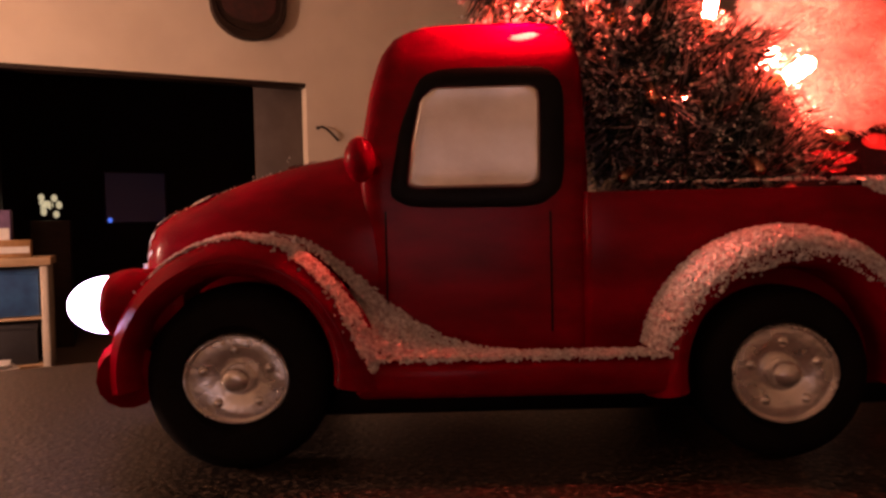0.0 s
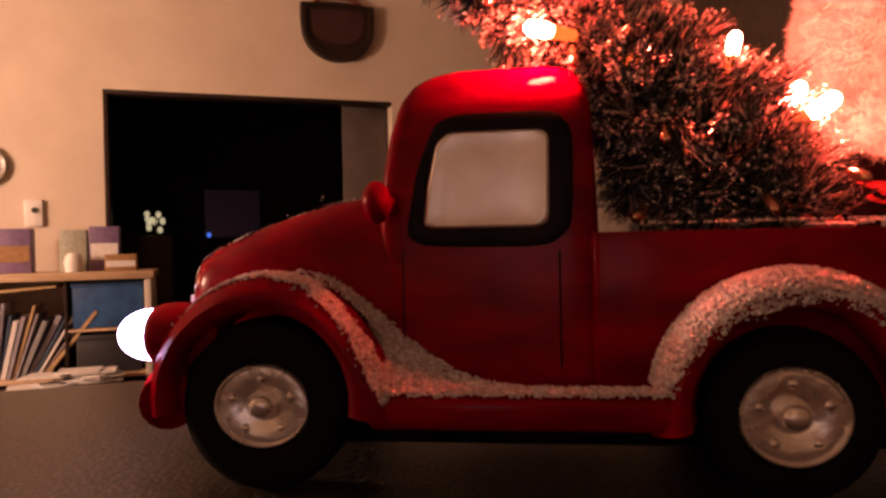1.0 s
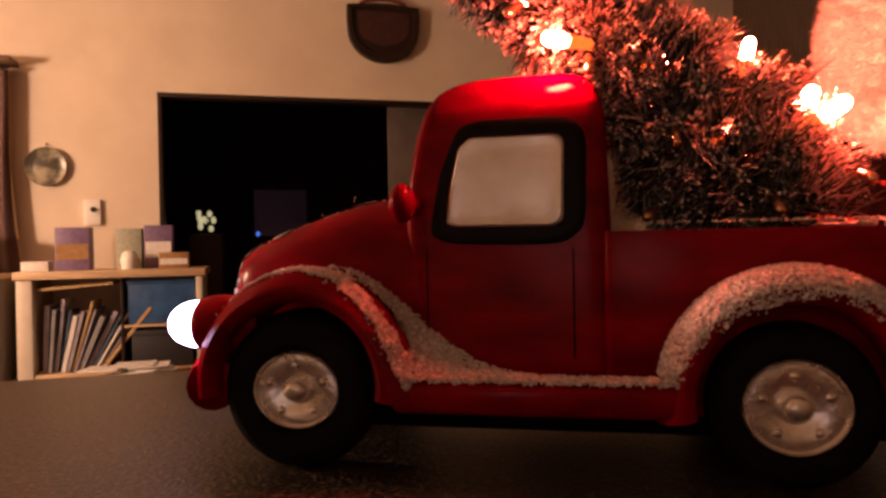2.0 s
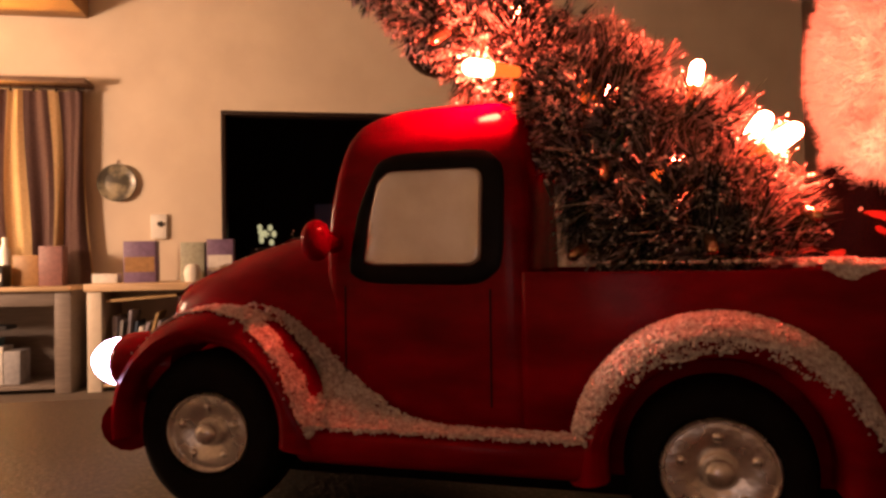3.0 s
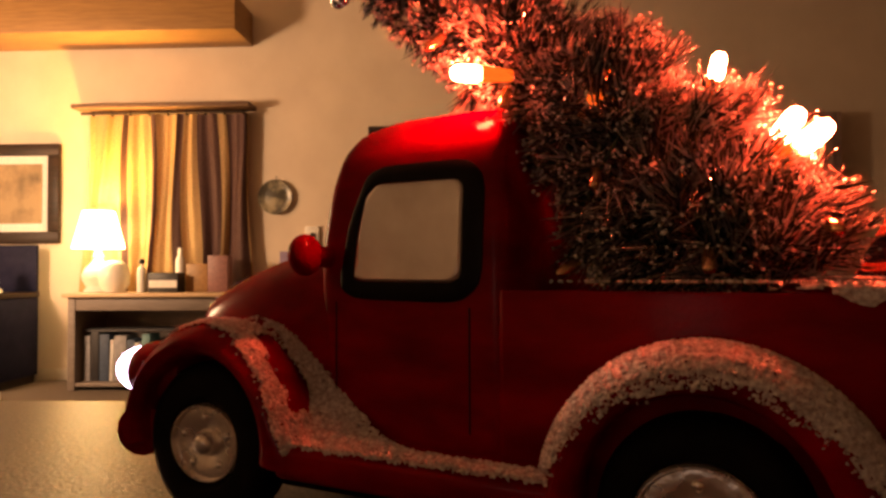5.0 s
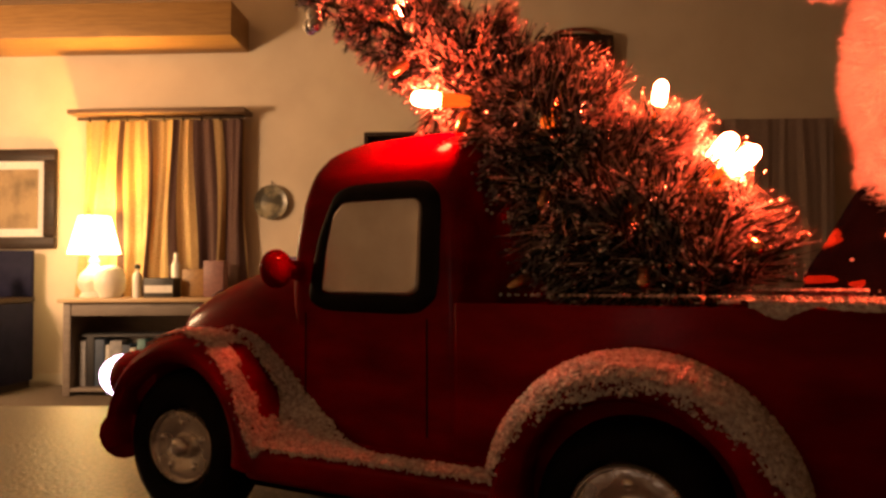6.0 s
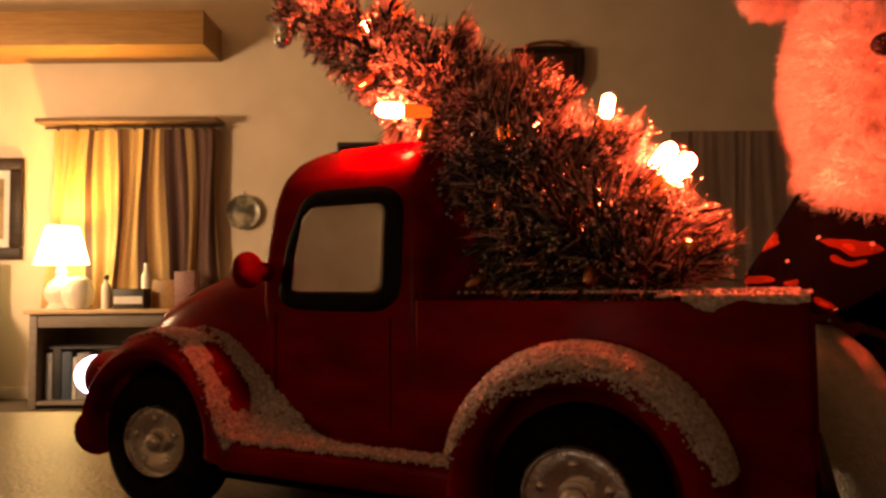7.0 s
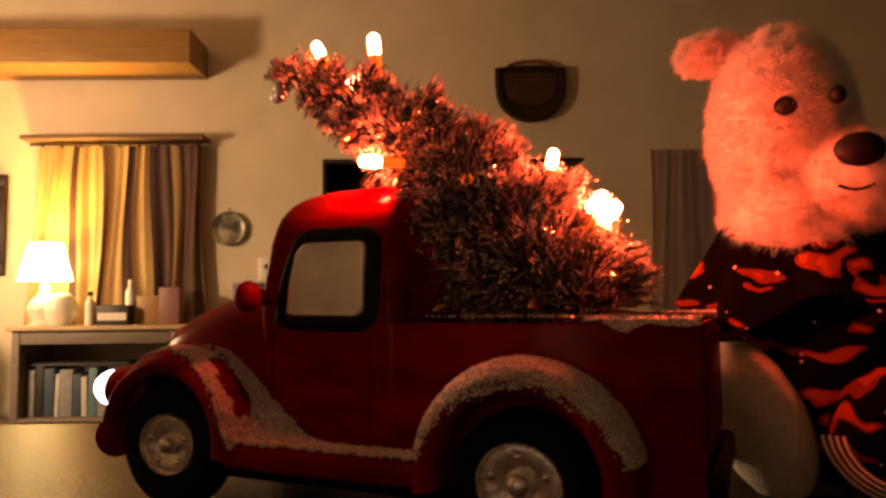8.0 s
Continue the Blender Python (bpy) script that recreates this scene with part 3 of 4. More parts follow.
def rail_snow(truck):
    rng = np.random.default_rng(61)
    for side in (-1, 1):
        rows = []
        xs = np.linspace(0.056, 0.1835, 120)
        drip = lambda x: 0.0008 + 0.0010 * max(0, noise.noise(Vector((x * 120, side, 0)))) + 0.0042 * math.exp(-((x - 0.155) / 0.006) ** 2) + 0.0018 * math.exp(-((x - 0.176) / 0.010) ** 2)
        for x in xs:
            d = drip(x)
            row = [(x, YC + side * 0.0460, 0.8535), (x, YC + side * 0.0490, 0.8541), (x, YC + side * 0.0508, 0.8536)] + [(x, YC + side * (0.0519 + 0.0002 * rng.random()), 0.8528 - d * k) for k in (0.0, 0.5, 1.0)]
            rows.append([(p[0], p[1], p[2] + 0.0005 * rng.random()) for p in row])
        cover = lambda i, j: noise.noise(Vector((xs[i] * 230, j * 0.4, 9.0 + side))) > ramp([(0.056, 2.0), (0.125, 1.2), (0.135, 0.10), (0.143, -0.35), (0.150, -1.0)], xs[i]) - 0.2 * (j < 2)
        part("snow", snow_sheet(rows, cover), SNOW, truck, "patchy snow along the bed rail")["kind"] = "stuff"
        pts = [(x, YC + side * rng.uniform(0.046, 0.0515), 0.8542) for x in 0.055 + 0.129 * rng.random(240) ** 0.5]
        v, f = grains(pts, 0.0004, 0.0009, 62 + side)
        raw("snow_dust", v, f, SNOW, truck)["kind"] = "stuff"


truck = build_truck()


# ---- the bottle-brush tree lying in the bed ----
TIP, MID, BASE = np.array((-0.050, 0.290, 0.996)), np.array((0.058, 0.296, 0.953)), np.array((0.124, 0.297, 0.846))


def axis(s):
    """The tree's bent middle line, from tip (0) to base (1), and its direction."""
    p = (1 - s) ** 2 * TIP + 2 * s * (1 - s) * MID + s * s * BASE
    d = 2 * (1 - s) * (MID - TIP) + 2 * s * (BASE - MID)
    return p, d / np.linalg.norm(d)


def brush_radius(s):
    tier = 0.07 * math.sin(s * 34.0)
    return ramp([(0, 0.012), (0.06, 0.016), (0.3, 0.0260), (0.55, 0.0370), (0.8, 0.0480), (0.95, 0.0510), (1, 0.0470)], s) * (1 + tier)


def build_tree():
    tree = thing("bottle_brush_tree", "frosted green bottle-brush tree with lit orange bulbs, leaning", "christmas tree", (0.10, YC, 0.832))
    part("trunk", tube([axis(s)[0] for s in np.linspace(0.0, 1.0, 24)], 0.0016, 8), WIRE, tree, "twisted wire stem")
    rng = np.random.default_rng(5)
    count = 19500
    verts, faces, tips = np.zeros((count * 4, 3)), [], []
    kept, left = 0, 0
    while kept < count:
        if left == 0:
            # a new tuft: bristles that lean the same way
            left = int(rng.integers(8, 22))
            s = min(1.0, rng.random() ** 0.62)
            stem, d = axis(s)
            u = np.cross(d, (0, 1, 0))
            u /= np.linalg.norm(u)
            v = np.cross(d, u)
            a = rng.uniform(0, 2 * math.pi)
            clump = noise.noise(Vector((s * 26, math.cos(a) * 2.2, math.sin(a) * 2.2)))
            radial = math.cos(a) * u + math.sin(a) * v
            lean = radial + d * (-0.05 + 0.30 * clump) + rng.normal(0, 0.34, 3)
            far = brush_radius(s) * (0.95 + 0.26 * clump) * rng.uniform(0.82, 1.05)
            inner = rng.random() < 0.34
        left -= 1
        way = lean + rng.normal(0, 0.24, 3)
        way /= np.linalg.norm(way)
        reach = far * rng.uniform(0.90, 1.05)
        start = rng.uniform(0.10, 0.55) if inner else rng.uniform(0.58, 0.86)
        length = reach * ((0.90 if inner else 1.05) - start)
        p = stem + radial * reach * start + rng.normal(0, 0.0010, 3)
        end = p + way * length
        # needles end on the floor and walls of the bed
        if end[2] < 0.8555 and (abs(end[1] - YC) > 0.043 or end[2] < 0.831):
            continue
        if end[0] < 0.0555 and end[2] < 0.893 - 0.2 * abs(end[1] - YC):
            continue
        side = np.cross(way, rng.normal(size=3))
        side /= np.linalg.norm(side)
        other = np.cross(way, side)
        wd = rng.uniform(0.00036, 0.00068)
        k = kept * 4
        root = p
        verts[k], verts[k + 1], verts[k + 2], verts[k + 3] = root + side * wd, root - side * 0.5 * wd + other * 0.87 * wd, root - side * 0.5 * wd - other * 0.87 * wd, end
        faces += [(k, k + 1, k + 3), (k + 1, k + 2, k + 3), (k + 2, k, k + 3)]
        if not inner and rng.random() < 0.46:
            tips.append(p + way * length * rng.uniform(0.55, 1.0))
        kept += 1
    raw("needles", verts, faces, NEEDLE, tree, "frosted green bristles")["kind"] = "stuff"
    v, f = grains(tips, 0.0003, 0.0010, 6)
    raw("frost", v, f, FROST, tree, "white frost grains on the bristles")["kind"] = "stuff"

    def bulb(at, way, name, mat, size=1.0, socket=True):
        way = Vector(way).normalized()
        turn = way.to_track_quat("Z", "Y").to_matrix().to_4x4()
        m = Matrix.Translation(at) @ turn
        r = 0.0035 * size
        low = -0.005 if socket else -0.008
        bm = lathe([(r * 0.7, low * size), (r, (low + 0.002) * size), (r, 0.004 * size), (r * 0.86, 0.0062 * size), (r * 0.5, 0.0076 * size), (0, 0.0080 * size)], (0, 0, 0), "Z", 14)
        bm.transform(m)
        ob = part(name, bm, mat, tree)
        if socket:
            bm = lathe([(r * 0.5, -0.019 * size), (r * 0.75, -0.018 * size), (r * 0.96, -0.008 * size), (r * 0.98, -0.0055 * size), (r * 0.7, -0.0051 * size)], (0, 0, 0), "Z", 14)
            bm.transform(m)
            part("bulb_foot", bm, BULB_FOOT, ob, "orange glowing foot of the bulb")
        return ob

    for at, way, size in (((-0.0225, 0.297, 1.0050), (-0.55, 0, 1), 0.85), ((0.0065, 0.310, 1.0075), (-0.12, 0.05, 1), 1.0), ((0.1140, 0.296, 0.9285), (0.20, -0.1, 1.0), 0.75),
                          ((0.1430, 0.282, 0.8990), (0.75, -0.4, 0.55), 0.95), ((0.1355, 0.292, 0.9045), (0.6, 0.1, 0.8), 1.0), ((0.0335, 0.2605, 0.9293), (-0.82, -0.50, 0.04), 0.85),
                          # from here on unseen bulbs, added to redden the bristles from inside
                          ((0.0380, 0.3130, 0.9670), (0.3, 0.9, 0.5), 1.0), ((0.0780, 0.3040, 0.9290), (0.4, 0.8, 0.4), 1.0), ((0.1080, 0.3130, 0.8950), (0.6, 0.6, 0.4), 1.0),
                          ((0.0160, 0.3040, 0.9590), (0.0, 0.8, 0.5), 0.8)):
        bulb(at, way, "light_bulb", BULB, size)["label"] = "lit orange fairy-light bulb, some unseen and added to light the tree"
    # unseen small lights sunk between the bristles, added to spread red glow
    for s, front in ((0.20, -0.75), (0.40, -0.7), (0.58, -0.7)):
        p, d = axis(s)
        up = np.array((-d[2], 0, d[0]))
        way = math.cos(front) * up - math.sin(front) * np.array((0, 1, 0))
        bulb(p + 0.62 * brush_radius(s) * way, way, "light_bulb", BULB, 0.75)["label"] = "small lit orange bulb, unseen, added to light the bristles"
    # unlit clear glass bulbs, their gold reflection put into the colour
    for at, way in (((0.0790, 0.262, 0.888), (0.1, -0.6, -0.8)), ((0.1150, 0.256, 0.860), (0.1, -0.7, -0.6)), ((0.0460, 0.264, 0.919), (0, -0.5, -0.8)),
                    ((0.0150, 0.268, 0.9455), (-0.6, -0.4, -0.5)), ((0.1480, 0.262, 0.8700), (0.3, -0.7, -0.3)), ((0.0690, 0.262, 0.8580), (-0.5, -0.6, -0.4))):
        bulb(at, way, "bead", GOLD_GLINT, 0.62, False)["label"] = "small unlit clear bulb, gold reflection in its colour"
    for at in ((-0.0350, 0.277, 0.9800), (-0.0330, 0.275, 0.9750), (-0.0380, 0.278, 0.9755)):
        part("bell", ball(at, (0.0034, 0.0034, 0.0038), 14, 9), CHROME, tree, "tiny silver bell at the tip")
    # the light string
    pts = []
    for i in range(90):
        s = i / 89
        p, d = axis(0.04 + 0.92 * s)
        a = s * 19
        u = np.cross(d, (0, 1, 0))
        u /= np.linalg.norm(u)
        v = np.cross(d, u)
        pts.append(p + brush_radius(0.04 + 0.92 * s) * 0.72 * (math.cos(a) * u + math.sin(a) * v))
    part("light_string", tube(pts, 0.0007, 5), WIRE, tree, "thin green light cable")


build_tree()


# ---- the plush bear ----
def pattern_cloth():
    m = material("leaf_print_cloth", (0.003, 0.0025, 0.003), 0.9, spec=0.0)
    nt = m.node_tree
    b = nt.nodes["Principled BSDF"]
    tex = nt.nodes.new("ShaderNodeTexCoord")
    mp = nt.nodes.new("ShaderNodeMapping")
    warp = nt.nodes.new("ShaderNodeTexNoise")
    warp.inputs["Scale"].default_value, warp.inputs["Detail"].default_value = 26, 2.0
    nt.links.new(tex.outputs["Object"], warp.inputs["Vector"])
    bend = nt.nodes.new("ShaderNodeVectorMath")
    bend.operation = "MULTIPLY_ADD"
    bend.inputs[1].default_value = (0.050, 0.050, 0.050)
    nt.links.new(warp.outputs["Color"], bend.inputs[0])
    nt.links.new(tex.outputs["Object"], bend.inputs[2])
    mp.inputs["Scale"].default_value, mp.inputs["Rotation"].default_value = (21, 38, 80), (0.5, 0.75, 0.3)
    nt.links.new(bend.outputs["Vector"], mp.inputs["Vector"])
    vo = nt.nodes.new("ShaderNodeTexVoronoi")
    vo.inputs["Scale"].default_value = 1.0
    nt.links.new(mp.outputs["Vector"], vo.inputs["Vector"])
    r1 = nt.nodes.new("ShaderNodeValToRGB")
    r1.color_ramp.interpolation = "CONSTANT"
    e = r1.color_ramp.elements
    e[0].position, e[0].color = 0.0, (0.24, 0.048, 0.020, 1)
    e[1].position, e[1].color = 0.38, (0.003, 0.0025, 0.003, 1)
    x = r1.color_ramp.elements.new(0.05)
    x.color = (0.24, 0.048, 0.020, 1)
    x = r1.color_ramp.elements.new(0.30)
    x.color = (0.13, 0.024, 0.010, 1)
    nt.links.new(vo.outputs["Distance"], r1.inputs["Fac"])
    dots = nt.nodes.new("ShaderNodeTexVoronoi")
    dots.inputs["Scale"].default_value = 100
    nt.links.new(tex.outputs["Object"], dots.inputs["Vector"])
    r2 = nt.nodes.new("ShaderNodeValToRGB")
    r2.color_ramp.interpolation = "CONSTANT"
    r2.color_ramp.elements[0].color, r2.color_ramp.elements[1].color = (1, 1, 1, 1), (0, 0, 0, 1)
    r2.color_ramp.elements[1].position = 0.10
    nt.links.new(dots.outputs["Distance"], r2.inputs["Fac"])
    mix = nt.nodes.new("ShaderNodeMix")
    mix.data_type = "RGBA"
    nt.links.new(r2.outputs["Color"], mix.inputs[0])
    nt.links.new(r1.outputs["Color"], mix.inputs[6])
    mix.inputs[7].default_value = (0.55, 0.48, 0.42, 1)
    nt.links.new(mix.outputs[2], b.inputs["Base Color"])
    return m


def build_bear():
    rng = np.random.default_rng(9)
    verts, faces, index = [], [], []

    def add(v, f, m):
        k = len(verts)
        verts.extend(v)
        faces.extend([tuple(k + i for i in q) for q in f])
        index.extend([m] * len(f))

    def blob(c, r, m, lump=0.0, seg=28, rin=18, tilt=0.0):
        c, r = np.array(c), np.array(r)
        turn = np.array(Matrix.Rotation(tilt, 3, "Y"))
        v, f = [], []
        for i in range(rin + 1):
            th = math.pi * i / rin
            for j in range(seg):
                ph = 2 * math.pi * j / seg
                d = np.array((math.sin(th) * math.cos(ph), math.sin(th) * math.sin(ph), math.cos(th)))
                k = 1 + lump * noise.noise(Vector(d * 3 + c * 40))
                v.append(c + turn @ (r * d * k))
        for i in range(rin):
            for j in range(seg):
                f.append((i * seg + j, i * seg + (j + 1) % seg, (i + 1) * seg + (j + 1) % seg, (i + 1) * seg + j))
        add(v, f, m)

    def fluff(c, r, count, length, tilt=0.0):
        c, r = np.array(c), np.array(r)
        turn = np.array(Matrix.Rotation(tilt, 3, "Y"))
        v, f = [], []
        for _ in range(count):
            d = rng.normal(size=3)
            d /= np.linalg.norm(d)
            p = c + turn @ (r * d * 0.98)
            out = turn @ (d / r)
            out /= np.linalg.norm(out)
            curl = 1.15 * np.array(noise.noise_vector(Vector(p * 130)))
            way = out + curl + rng.normal(0, 0.22, 3) + np.array((0, 0, -0.15))
            way /= np.linalg.norm(way)
            side = np.cross(way, rng.normal(size=3))
            side /= np.linalg.norm(side)
            w = rng.uniform(0.00010, 0.00019)
            L = length * rng.uniform(0.6, 1.1)
            bend = np.array(noise.noise_vector(Vector(p * 300 + 7))) * L * 0.5
            k = len(v)
            v += [p - side * w, p + side * w, p + way * L * 0.55 - side * w * 0.8, p + way * L * 0.55 + side * w * 0.8, p + way * L + bend]
            f += [(k, k + 1, k + 3, k + 2), (k + 2, k + 3, k + 4)]
        add(v, f, 0)

    head = ((0.2185, 0.408, 0.954), (0.0365, 0.045, 0.0585))
    muzzle = ((0.2510, 0.381, 0.920), (0.030, 0.030, 0.026))
    cheek = ((0.2250, 0.400, 0.907), (0.038, 0.038, 0.034))
    ear = ((0.1825, 0.412, 1.0080), (0.0185, 0.012, 0.0090))
    ear2 = ((0.2440, 0.446, 0.996), (0.0120, 0.010, 0.0100))
    for c, r in (head, muzzle, cheek, ear, ear2):
        blob(c, r, 1, 0.06)
    fluff(*head, 44000, 0.0078)
    fluff(*cheek, 21000, 0.0076)
    fluff(*muzzle, 17000, 0.0042)
    fluff(*ear, 9000, 0.0072)
    fluff(*ear2, 1200, 0.0075)
    # eyes, nose, stitched mouth
    blob((0.2197, 0.3625, 0.9592), (0.0056, 0.0042, 0.0050), 2, 0, 16, 10)
    blob((0.2432, 0.3600, 0.9615), (0.0040, 0.0046, 0.0046), 2, 0, 16, 10)
    blob((0.2505, 0.3520, 0.9315), (0.0112, 0.0065, 0.0086), 2, 0.05, 18, 12)
    for k in range(9):
        q = -1 + k / 4
        blob((0.2485 + 0.0068 * q, 0.3500 + 0.002 * abs(q), 0.9120 + 0.0022 * q * q), (0.0013, 0.0010, 0.0007), 2, 0, 8, 6)
    # dress: body, collar with folds, hem
    blob((0.2330, 0.425, 0.825), (0.056, 0.050, 0.062), 3, 0.05, 40, 26)
    v, f = [], []
    for i in range(12):
        k = i / 11
        for j in range(72):
            a = 2 * math.pi * j / 72
            fold = 1 + 0.13 * k * math.sin(5 * a + 1.0) + 0.07 * k * math.sin(11 * a) + 0.02 * math.sin(19 * a)
            rad = 0.034 + 0.041 * k ** 0.8
            v.append((0.2320 + rad * fold * math.cos(a), 0.412 + rad * 0.86 * fold * math.sin(a), 0.902 - 0.050 * k - 0.010 * k * math.sin(5 * a) + 0.016 * (1 - k) * max(0, -math.cos(a))))
    for i in range(11):
        for j in range(72):
            f.append((i * 72 + j, i * 72 + (j + 1) % 72, (i + 1) * 72 + (j + 1) % 72, (i + 1) * 72 + j))
    add(v, f, 3)
    # sleeve and short cream limbs
    blob((0.1900, 0.395, 0.838), (0.022, 0.024, 0.030), 3, 0.08, 28, 18, 0.5)
    blob((0.2000, 0.374, 0.797), (0.024, 0.022, 0.044), 4, 0.04, 28, 18, -0.40)
    blob((0.2620, 0.370, 0.792), (0.030, 0.026, 0.0335), 3, 0.05, 30, 20)
    for k in range(4):
        v, f = [], []
        for i in range(33):
            a = math.pi * 1.05 + math.pi * 0.75 * i / 32
            for j in range(6):
                b = 2 * math.pi * j / 6
                rr = 0.0275 + 0.0028 * k + 0.0009 * math.cos(b)
                v.append((0.2640 + rr * math.cos(a), 0.3445 + 0.0028 * k + 0.0009 * math.sin(b), 0.8000 + rr * 1.0 * math.sin(a)))
        for i in range(32):
            for j in range(6):
                f.append((i * 6 + j, i * 6 + (j + 1) % 6, (i + 1) * 6 + (j + 1) % 6, (i + 1) * 6 + j))
        add([p for p in v], f, 4)
    blob((0.2330, 0.430, 0.783), (0.062, 0.050, 0.0250), 3, 0.04)
    me = bpy.data.meshes.new("plush_bear")
    origin = np.array((0.233, 0.42, TABLE_Z))
    v = np.array(verts, dtype=float)
    v[:, 2] = np.maximum(v[:, 2], TABLE_Z + 0.0003)
    me.from_pydata((v - origin).tolist(), [], faces)
    for m in (FUR, FUR_SKIN, EYE_BLACK, pattern_cloth(), LIMB):
        me.materials.append(m)
    me.polygons.foreach_set("material_index", index)
    me.shade_smooth()
    ob = new("plush_bear", me)
    ob.location = origin
    tagged(ob, "fluffy white plush bear in a black and orange leaf-print dress", "plush toy")


build_bear()


# ---- things along the far wall ----
def build_curtain(name, u0, u1, z0, z1, n, dark, label, waves, second=None, deep=1.0):
    c = thing(name, label, "curtain", ((u0 + u1) / 2, n, z0), True)
    cols = 160
    stripes = sorted(dark)
    def sheet(a, b):
        bm = bmesh.new()
        rows = []
        for i in range(a, b + 1):
            k = i / cols
            u = u0 + (u1 - u0) * k
            row = []
            for j in range(15):
                q = j / 14
                flare = 1 + 0.10 * q
                fold = deep * math.sin(k * waves * 2 * math.pi + 0.8 * math.sin(k * 9)) * (0.016 + 0.014 * q) + deep * 0.008 * math.sin(k * waves * 4.6 * math.pi + q * 2)
                sway = 0.016 * math.sin(q * 4.2 + k * 15) * (u1 - u0)
                row.append(((u0 + u1) / 2 + (u + sway - (u0 + u1) / 2) * flare, n + fold, z1 + (z0 - z1) * q))
            rows.append(row)
        loft(rows, closed=False, into=bm)
        bmesh.ops.solidify(bm, geom=list(bm.faces), thickness=0.004)
        return bm
    cuts = [0]
    kinds = []
    for a, b in stripes:
        if int(a * cols) > cuts[-1]:
            kinds.append(CLOTH)
            cuts.append(int(a * cols))
        kinds.append(second or CLOTH_AND_FOLD_SHADE)
        cuts.append(int(b * cols))
    if cuts[-1] < cols:
        kinds.append(CLOTH)
        cuts.append(cols)
    for a, b, m in zip(cuts, cuts[1:], kinds):
        part("panel", sheet(a, b), m, c, "darker curtain cloth, fold shadow painted in on some strips" if m is not CLOTH else "tan curtain cloth in soft folds")
    return c


# the three narrow strips are fold shadows put into the cloth colour
build_curtain("curtain", -2.84, -1.60, 0.70, 2.075, 5.29, [(0.235, 0.265), (0.40, 0.43), (0.55, 0.595), (0.70, 0.82), (0.865, 0.995)], "tan and brown gathered window curtain lit by the lamp", 7)
build_curtain("curtain", 1.93, 2.90, 0.40, 2.02, 5.30, [(0.0, 1.0)], "dull brown curtain in the unlit part of the wall", 6, material("dull_curtain_cloth", (0.52, 0.41, 0.36), 0.95, second=(0.45, 0.35, 0.31), scale=60), 0.18)


def build_rod():
    r = thing("curtain_rail", "wooden curtain rail board over the window", "curtain rail", (-2.25, 5.3, 2.10), True)
    # board colour is darkened to hold its backlit shade
    part("board", box((-2.945, 5.20, 2.115), (-1.555, WALL_N - 0.001, 2.150), 0.005), material("backlit_rail_wood", (0.15, 0.085, 0.050), 0.6, second=(0.11, 0.06, 0.035), scale=9, stretch=(1, 8, 8)), r)
    part("rod", tube([(-2.90, 5.27, 2.085), (-1.58, 5.27, 2.085)], 0.010, 10), DARKWOOD, r)
    for k in range(9):
        u = -2.80 + 1.18 * k / 8
        part("ring", lathe([(0.016, -0.003), (0.020, -0.003), (0.020, 0.003), (0.016, 0.003)], (u, 5.27, 2.082), "X", 14), DARKWOOD, r)


build_rod()


def build_plate():
    p = thing("wall_plate", "round painted plate hung on the wall", "plate", (-1.395, 5.37, 1.43), True)
    part("dish", lathe([(0.0, 0.0), (0.08, 0.002), (0.09, 0.004), (0.132, -0.014), (0.136, -0.012), (0.136, -0.008), (0.09, 0.012), (0.0, 0.010)], (-1.395, 5.372, 1.43), "Y", 40), material("painted_plate", (0.07, 0.065, 0.05), 0.3, second=(0.34, 0.30, 0.20), scale=9, contrast=(0.45, 0.62)), p)
    part("hanger", tube([(-1.395, 5.385, 1.565), (-1.395, 5.392, 1.60)], 0.003, 6), DARKWOOD, p)


build_plate()


def build_plaque():
    c, z0 = 1.000, 2.262
    p = thing("wall_plaque", "dark half-round wooden plaque with a dull red centre on the wall", "wall decoration", (c, 5.36, z0), True)
    def shape(k):
        pts = [(c - 0.283 * k, 2.70), (c - 0.285 * k, 2.60), (c - 0.279 * k, 2.52)]
        for i in range(1, 16):
            a = math.pi + math.pi * i / 16
            pts.append((c + 0.279 * k * math.cos(a), 2.52 + 0.255 * k * math.sin(a)))
        pts += [(c + 0.279 * k, 2.52), (c + 0.285 * k, 2.60), (c + 0.283 * k, 2.70)]
        for i in range(1, 8):
            q = i / 8
            pts.append((c + 0.283 * k * (1 - 2 * q), 2.70 + 0.018 * math.sin(math.pi * q)))
        mid = 2.52
        return [(u, mid + (z - mid) * (1 if k > 0.95 else k)) for u, z in pts]
    ring = lambda k, n: [(u, n, z) for u, z in shape(k)]
    part("board", loft([ring(1.0, 5.398), ring(1.0, 5.350), ring(0.97, 5.340), ring(0.86, 5.340), ring(0.84, 5.352), ring(0.05, 5.352)]), DARKWOOD, p)
    part("panel", loft([ring(0.70, 5.353), ring(0.70, 5.347), ring(0.05, 5.346)]), material("dull_red_panel", (0.060, 0.014, 0.010), 0.6, second=(0.03, 0.010, 0.008), scale=20), p, "dull red inner panel")
    arc = [(c + 0.18 * math.cos(a), 5.36, 2.705 + 0.05 * math.sin(a)) for a in np.linspace(0, math.pi, 17)]
    part("crest", tube(arc, 0.014, 8), material("red_crest", (0.20, 0.05, 0.03), 0.6, second=(0.14, 0.03, 0.02), scale=40), p, "reddish arched crest")


build_plaque()


